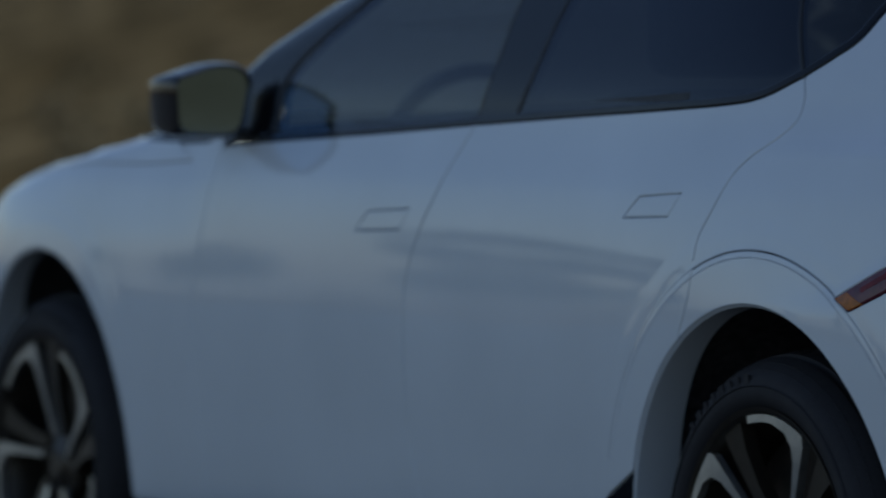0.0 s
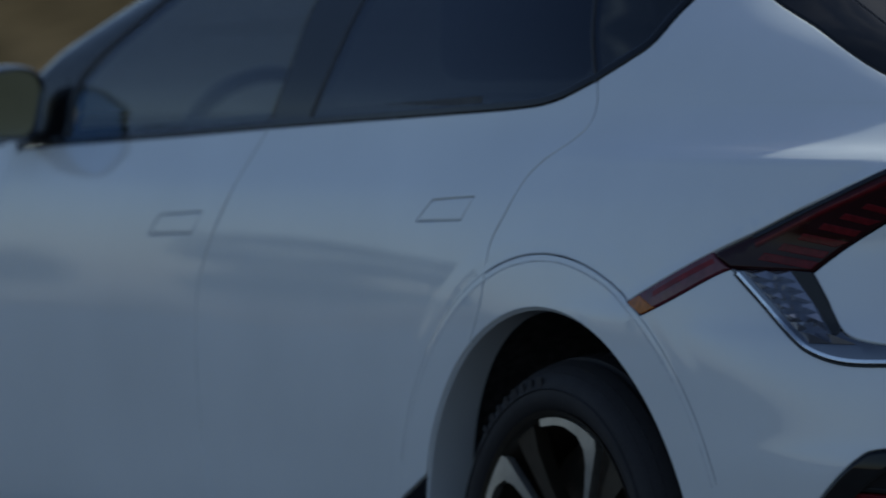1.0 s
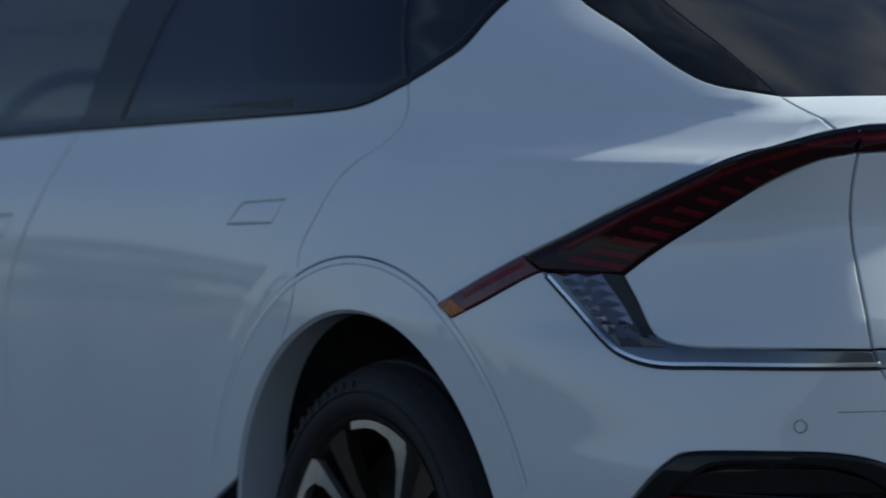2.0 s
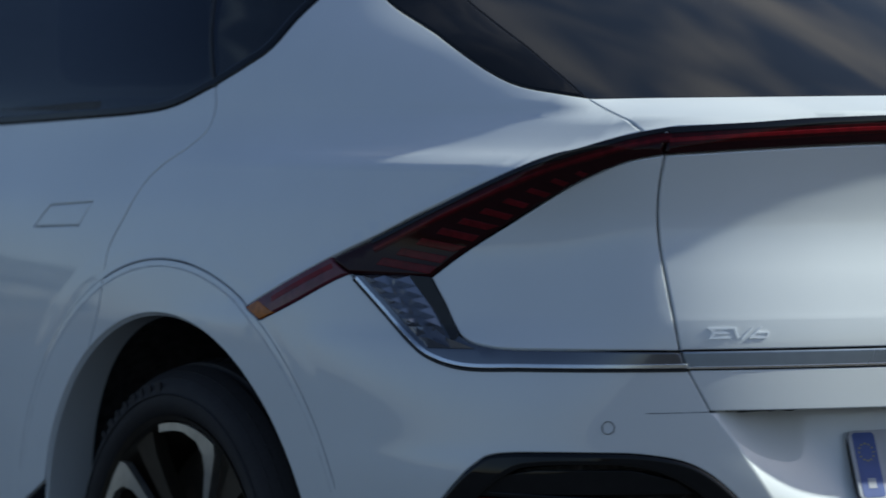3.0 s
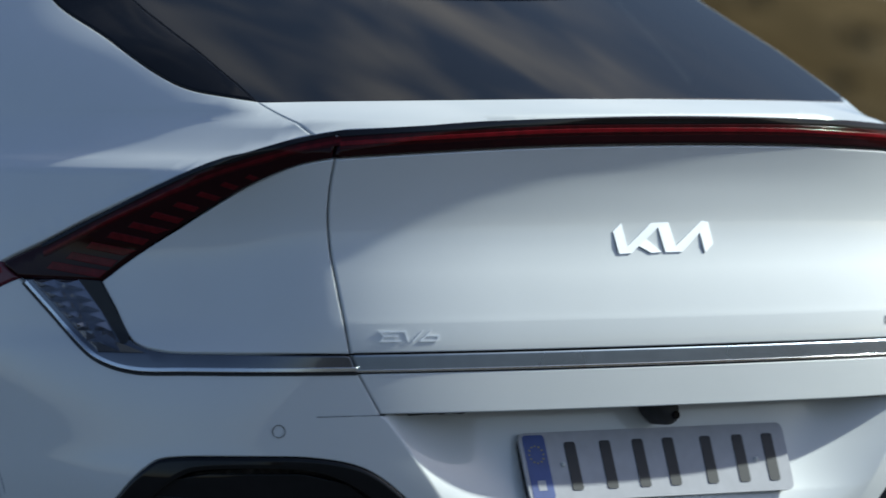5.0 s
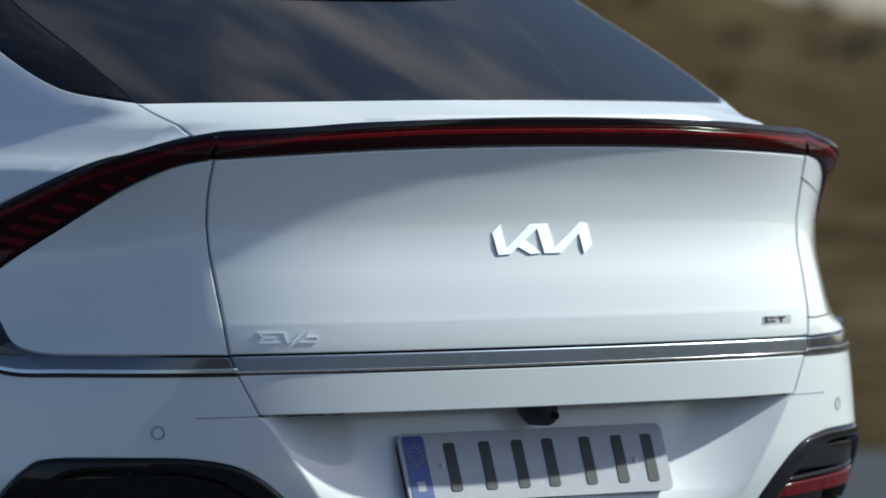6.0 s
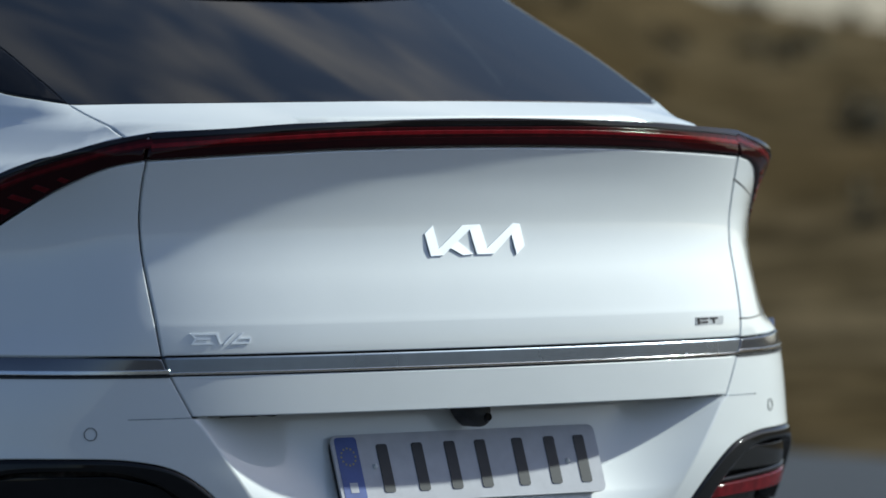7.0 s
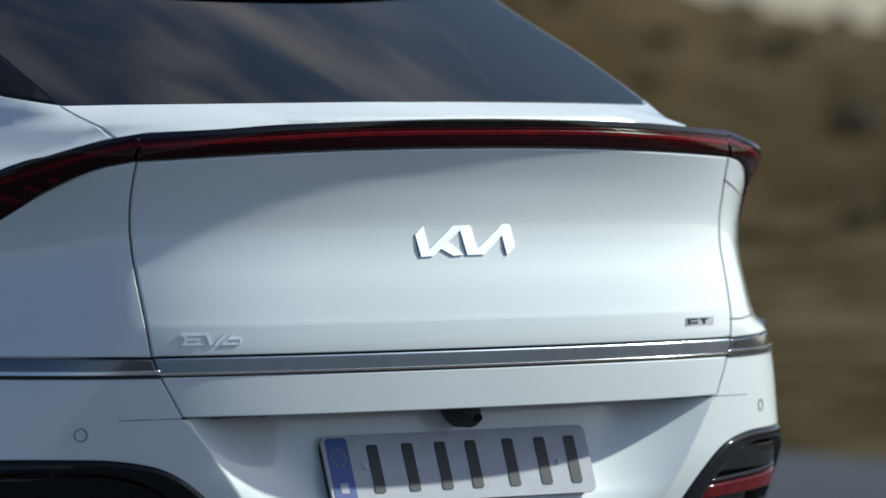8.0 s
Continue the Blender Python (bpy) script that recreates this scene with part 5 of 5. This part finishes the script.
patch("red_stripe", ribbon(LAMP_UP[(LAMP_UP[:, 0] > 0.781) & (LAMP_UP[:, 0] < 0.871)] + (0, -0.0105), 0.008, -1.0), RED, tail_lamps[0], "red line in the reflector strip", both=True, lift=0.0022, gap=0.0, curve=0.0004, step=0.01, thick=0.002)
patch("slot_grille", loop(line((0.9609, 0.8523), (0.9846, 0.8503), (0.9988, 0.8133), (1.0142, 0.7683), (1.0113, 0.7583), (1.0051, 0.7578), (0.9885, 0.8003))), MATT_BLACK, garnishes[0], "dark slot beside the facets", both=True, lift=0.0028, gap=0.0, step=0.012, thick=0.004)


def facet(corners, tall, sign, parent):
    """One little pyramid on the skin."""
    bm = bmesh.new()
    p = [Vector(surf(u, z) + surf_normal(np.array(u), np.array(z)) * 0.0022) for u, z in corners]
    cu, cz = np.mean([q[0] for q in corners]), np.mean([q[1] for q in corners])
    apex = Vector(surf(cu, cz) + surf_normal(np.array(cu), np.array(cz)) * tall)
    vs = [bm.verts.new((q.x * sign, q.y, q.z)) for q in p]
    top = bm.verts.new((apex.x * sign, apex.y, apex.z))
    for a in range(4):
        bm.faces.new((vs[a], vs[(a + 1) % 4], top))
    bm.faces.new(vs[::-1])
    bmesh.ops.recalc_face_normals(bm, faces=bm.faces)
    part("facet", bm, FACET, parent, "smoked crystal facet", smooth=0)


def band_at(z):
    lo = float(np.interp(-z, -GARNISH_OUT[:, 1], GARNISH_OUT[:, 0])) + 0.013
    hi = float(np.interp(-z, [-0.852, -0.805, -0.757, -0.745], [0.961, 0.986, 1.003, 1.029]))
    return lo, hi


for g, sign in zip(garnishes, (1, -1)):
    for i in range(7):
        for j in range(2):
            quad = []
            for di, dj in ((0, 0), (1, 0), (1, 1), (0, 1)):
                z = 0.851 - (i + di) / 7 * 0.106
                lo, hi = band_at(z)
                quad.append((lo + (hi - lo) * (j + dj) / 2, z))
            facet(quad, 0.0155, sign, g)


# grey lines that paint the shade of the flares' grooves round the rear wheels
for radius, wide, tone in ((0.4945, 0.0020, GROOVE_SHADE), (0.4815, 0.0034, GROOVE_SHADE_PALE)):
    patch("flare_shade_line", ribbon(arch(radius, -74, 72, 0.01, 110), wide, 1.0), tone, car, "grey line painting the shade of the groove round the wheel arch", both=True, lift=0.0003, gap=0.0, curve=0.0003, step=0.01, thick=0.002)

# seams of the charging door on the right rear corner
for seam in (spline([(1.9402, 0.9975), (1.9646, 0.9857), (1.9931, 0.9741), (2.0523, 0.9597), (2.12, 0.950)]), spline([(1.9300, 0.7729), (1.9508, 0.7726), (1.9793, 0.7743), (2.05, 0.776)])):
    patch("charge_door_seam", ribbon(seam, 0.0022, 1.0), LINER, car, "dark seam of the charging door", lift=0.0004, gap=0.0, curve=0.0004, step=0.01, thick=0.003)


# ---------------------------------------------------------------- cabin
def seat(x, y, wide=0.46):
    base = bmesh.new()
    box(base, (x - wide / 2, y - 0.05, 0.42), (x + wide / 2, y + 0.48, 0.60), 0.05)
    s = part("seat", base, CABIN, car, "dark cloth seat")
    bm = bmesh.new()
    box(bm, (x - wide / 2 + 0.01, y - 0.14, 0.55), (x + wide / 2 - 0.01, y + 0.02, 1.12), 0.06)
    for v in bm.verts:
        v.co.y -= (v.co.z - 0.55) * 0.30
    part("backrest", bm, CABIN, s)
    bm = bmesh.new()
    box(bm, (x - 0.14, y - 0.30, 1.14), (x + 0.14, y - 0.18, 1.32), 0.05)
    part("headrest", bm, CABIN, s)


for x in (-0.38, 0.38):
    seat(x, 1.30)
for x in (-0.40, 0.0, 0.40):
    seat(x, 0.38, 0.42)
bm = bmesh.new()
box(bm, (-0.72, 2.24, 0.72), (0.72, 2.72, 0.985), 0.06)
part("dashboard", bm, CABIN, car, "dark dashboard")
bm = bmesh.new()
n, m = 48, 10
rows = []
for i in range(n):
    a = 2 * PI * i / n
    row = []
    for j in range(m):
        b = 2 * PI * j / m
        r = 0.178 + 0.016 * math.cos(b)
        row.append(bm.verts.new(pose(-0.37, 2.09, 0.99, -68) @ Vector((r * math.cos(a), r * math.sin(a), 0.016 * math.sin(b)))))
    rows.append(row)
for i in range(n):
    for j in range(m):
        bm.faces.new((rows[i][j], rows[(i + 1) % n][j], rows[(i + 1) % n][(j + 1) % m], rows[i][(j + 1) % m]))
box(bm, (-0.45, 2.08, 0.95), (-0.29, 2.13, 1.03), 0.02)
part("steering_wheel", bm, CABIN, car, "dark steering wheel")
bm = bmesh.new()
box(bm, (-0.60, -0.60, 0.80), (0.60, 0.10, 0.90), 0.03)
part("parcel_shelf", bm, CABIN, car, "dark parcel shelf")


# ---------------------------------------------------------------- trees and scrub
BARK = plain("grey_bark", (0.10, 0.075, 0.05), 0.9, relief=0.01, scale=12)
LEAF = plain("dusty_green_leaf", (0.035, 0.045, 0.02), 0.7, vary=0.35, scale=3)
SCRUB = plain("dry_scrub_leaf", (0.095, 0.074, 0.036), 0.8, vary=0.45, scale=2)


def tube(bm, a, b, ra, rb, n=7):
    a, b = Vector(a), Vector(b)
    q = (b - a).to_track_quat("Z", "Y").to_matrix()
    rows = []
    for c, r in ((a, ra), ((a + b) / 2 + Vector((0.02, 0.03, 0)) * (b - a).length, (ra + rb) / 2), (b, rb)):
        rows.append([bm.verts.new(c + q @ Vector((r * math.cos(2 * PI * i / n), r * math.sin(2 * PI * i / n), 0))) for i in range(n)])
    for r0, r1 in zip(rows[:-1], rows[1:]):
        for i in range(n):
            bm.faces.new((r0[i], r0[(i + 1) % n], r1[(i + 1) % n], r1[i]))


def leaves(rng, clumps, per, size):
    verts, faces = [], []
    for c, r in clumps:
        for _ in range(per):
            d = Vector((rng.gauss(0, 1), rng.gauss(0, 1), rng.gauss(0, 0.8))).normalized() * r * rng.uniform(0.45, 1.0)
            p = Vector(c) + d
            q = Euler((rng.uniform(0, 6.3), rng.uniform(0, 6.3), rng.uniform(0, 6.3))).to_matrix()
            s = size * rng.uniform(0.6, 1.3)
            k = len(verts)
            verts += [p + q @ Vector(v) * s for v in ((-0.5, 0, 0), (0, -0.3, 0.06), (0.6, 0, 0), (0, 0.3, 0.06))]
            faces.append((k, k + 1, k + 2, k + 3))
    return verts, faces


def make_tree(seed, tall, girth):
    rng = random.Random(seed)
    tree = new("tree")
    tagged(tree, "dusty green roadside tree with an open crown", "tree", "trees across the field")
    bm = bmesh.new()
    tube(bm, (0, 0, -0.2), (0.1, 0.05, tall * 0.45), 0.16, 0.10)
    clumps = []
    for i in range(11):
        a, h = i * 2.4 + rng.uniform(-0.3, 0.3), tall * rng.uniform(0.24, 0.92)
        reach = tall * girth * (1.15 - abs(h / tall - 0.5))
        tip = (reach * math.cos(a), reach * math.sin(a), h)
        tube(bm, (0.1, 0.05, tall * rng.uniform(0.15, 0.45)), tip, 0.06, 0.02, 5)
        clumps.append((tip, tall * rng.uniform(0.08, 0.14)))
    clumps.append(((0, 0, tall * 0.85), tall * 0.14))
    part("trunk", bm, BARK, tree)
    v, f = leaves(rng, clumps, 170, tall * 0.035)
    mesh_object("crown", v, f, LEAF, tree, smooth=False)
    return tree


trees = [make_tree(3, 5.4, 0.10), make_tree(8, 3.3, 0.17)]
for k, (x, y, turn) in enumerate(((-32.7, 63.0, 0), (-30.6, 65.6, 70), (-47.0, 66.0, 150), (-22.5, 72.0, 220), (-60.0, 70.0, 40), (-75.0, 48.0, 300))):
    m = pose(x, y, float(land(np.array([x]), np.array([y]))[0]), 0, 0, turn)
    if k < 2:
        trees[k].matrix_basis = m
    else:
        copy_thing(trees[k % 2], m)

# scrub on the bank behind the car
rng = random.Random(21)
clumps = []
while len(clumps) < 420:
    x, y = rng.uniform(8, 30), rng.uniform(-12, 70)
    if noise.noise((x * 0.16, y * 0.13, 7.0)) < 0.05 and rng.random() < 0.8:
        continue
    z = float(land(np.array([x]), np.array([y]))[0])
    r = rng.uniform(0.12, 0.34) * (1.0 if y > 25 else 0.6)
    clumps.append(((x, y, z + r * 0.4), r))
v, f = leaves(rng, clumps, 46, 0.10)
scrub = mesh_object("scrub", v, f, SCRUB, smooth=False)
tagged(scrub, "low dry scrub scattered over the brown bank", "scrub", kind="stuff")
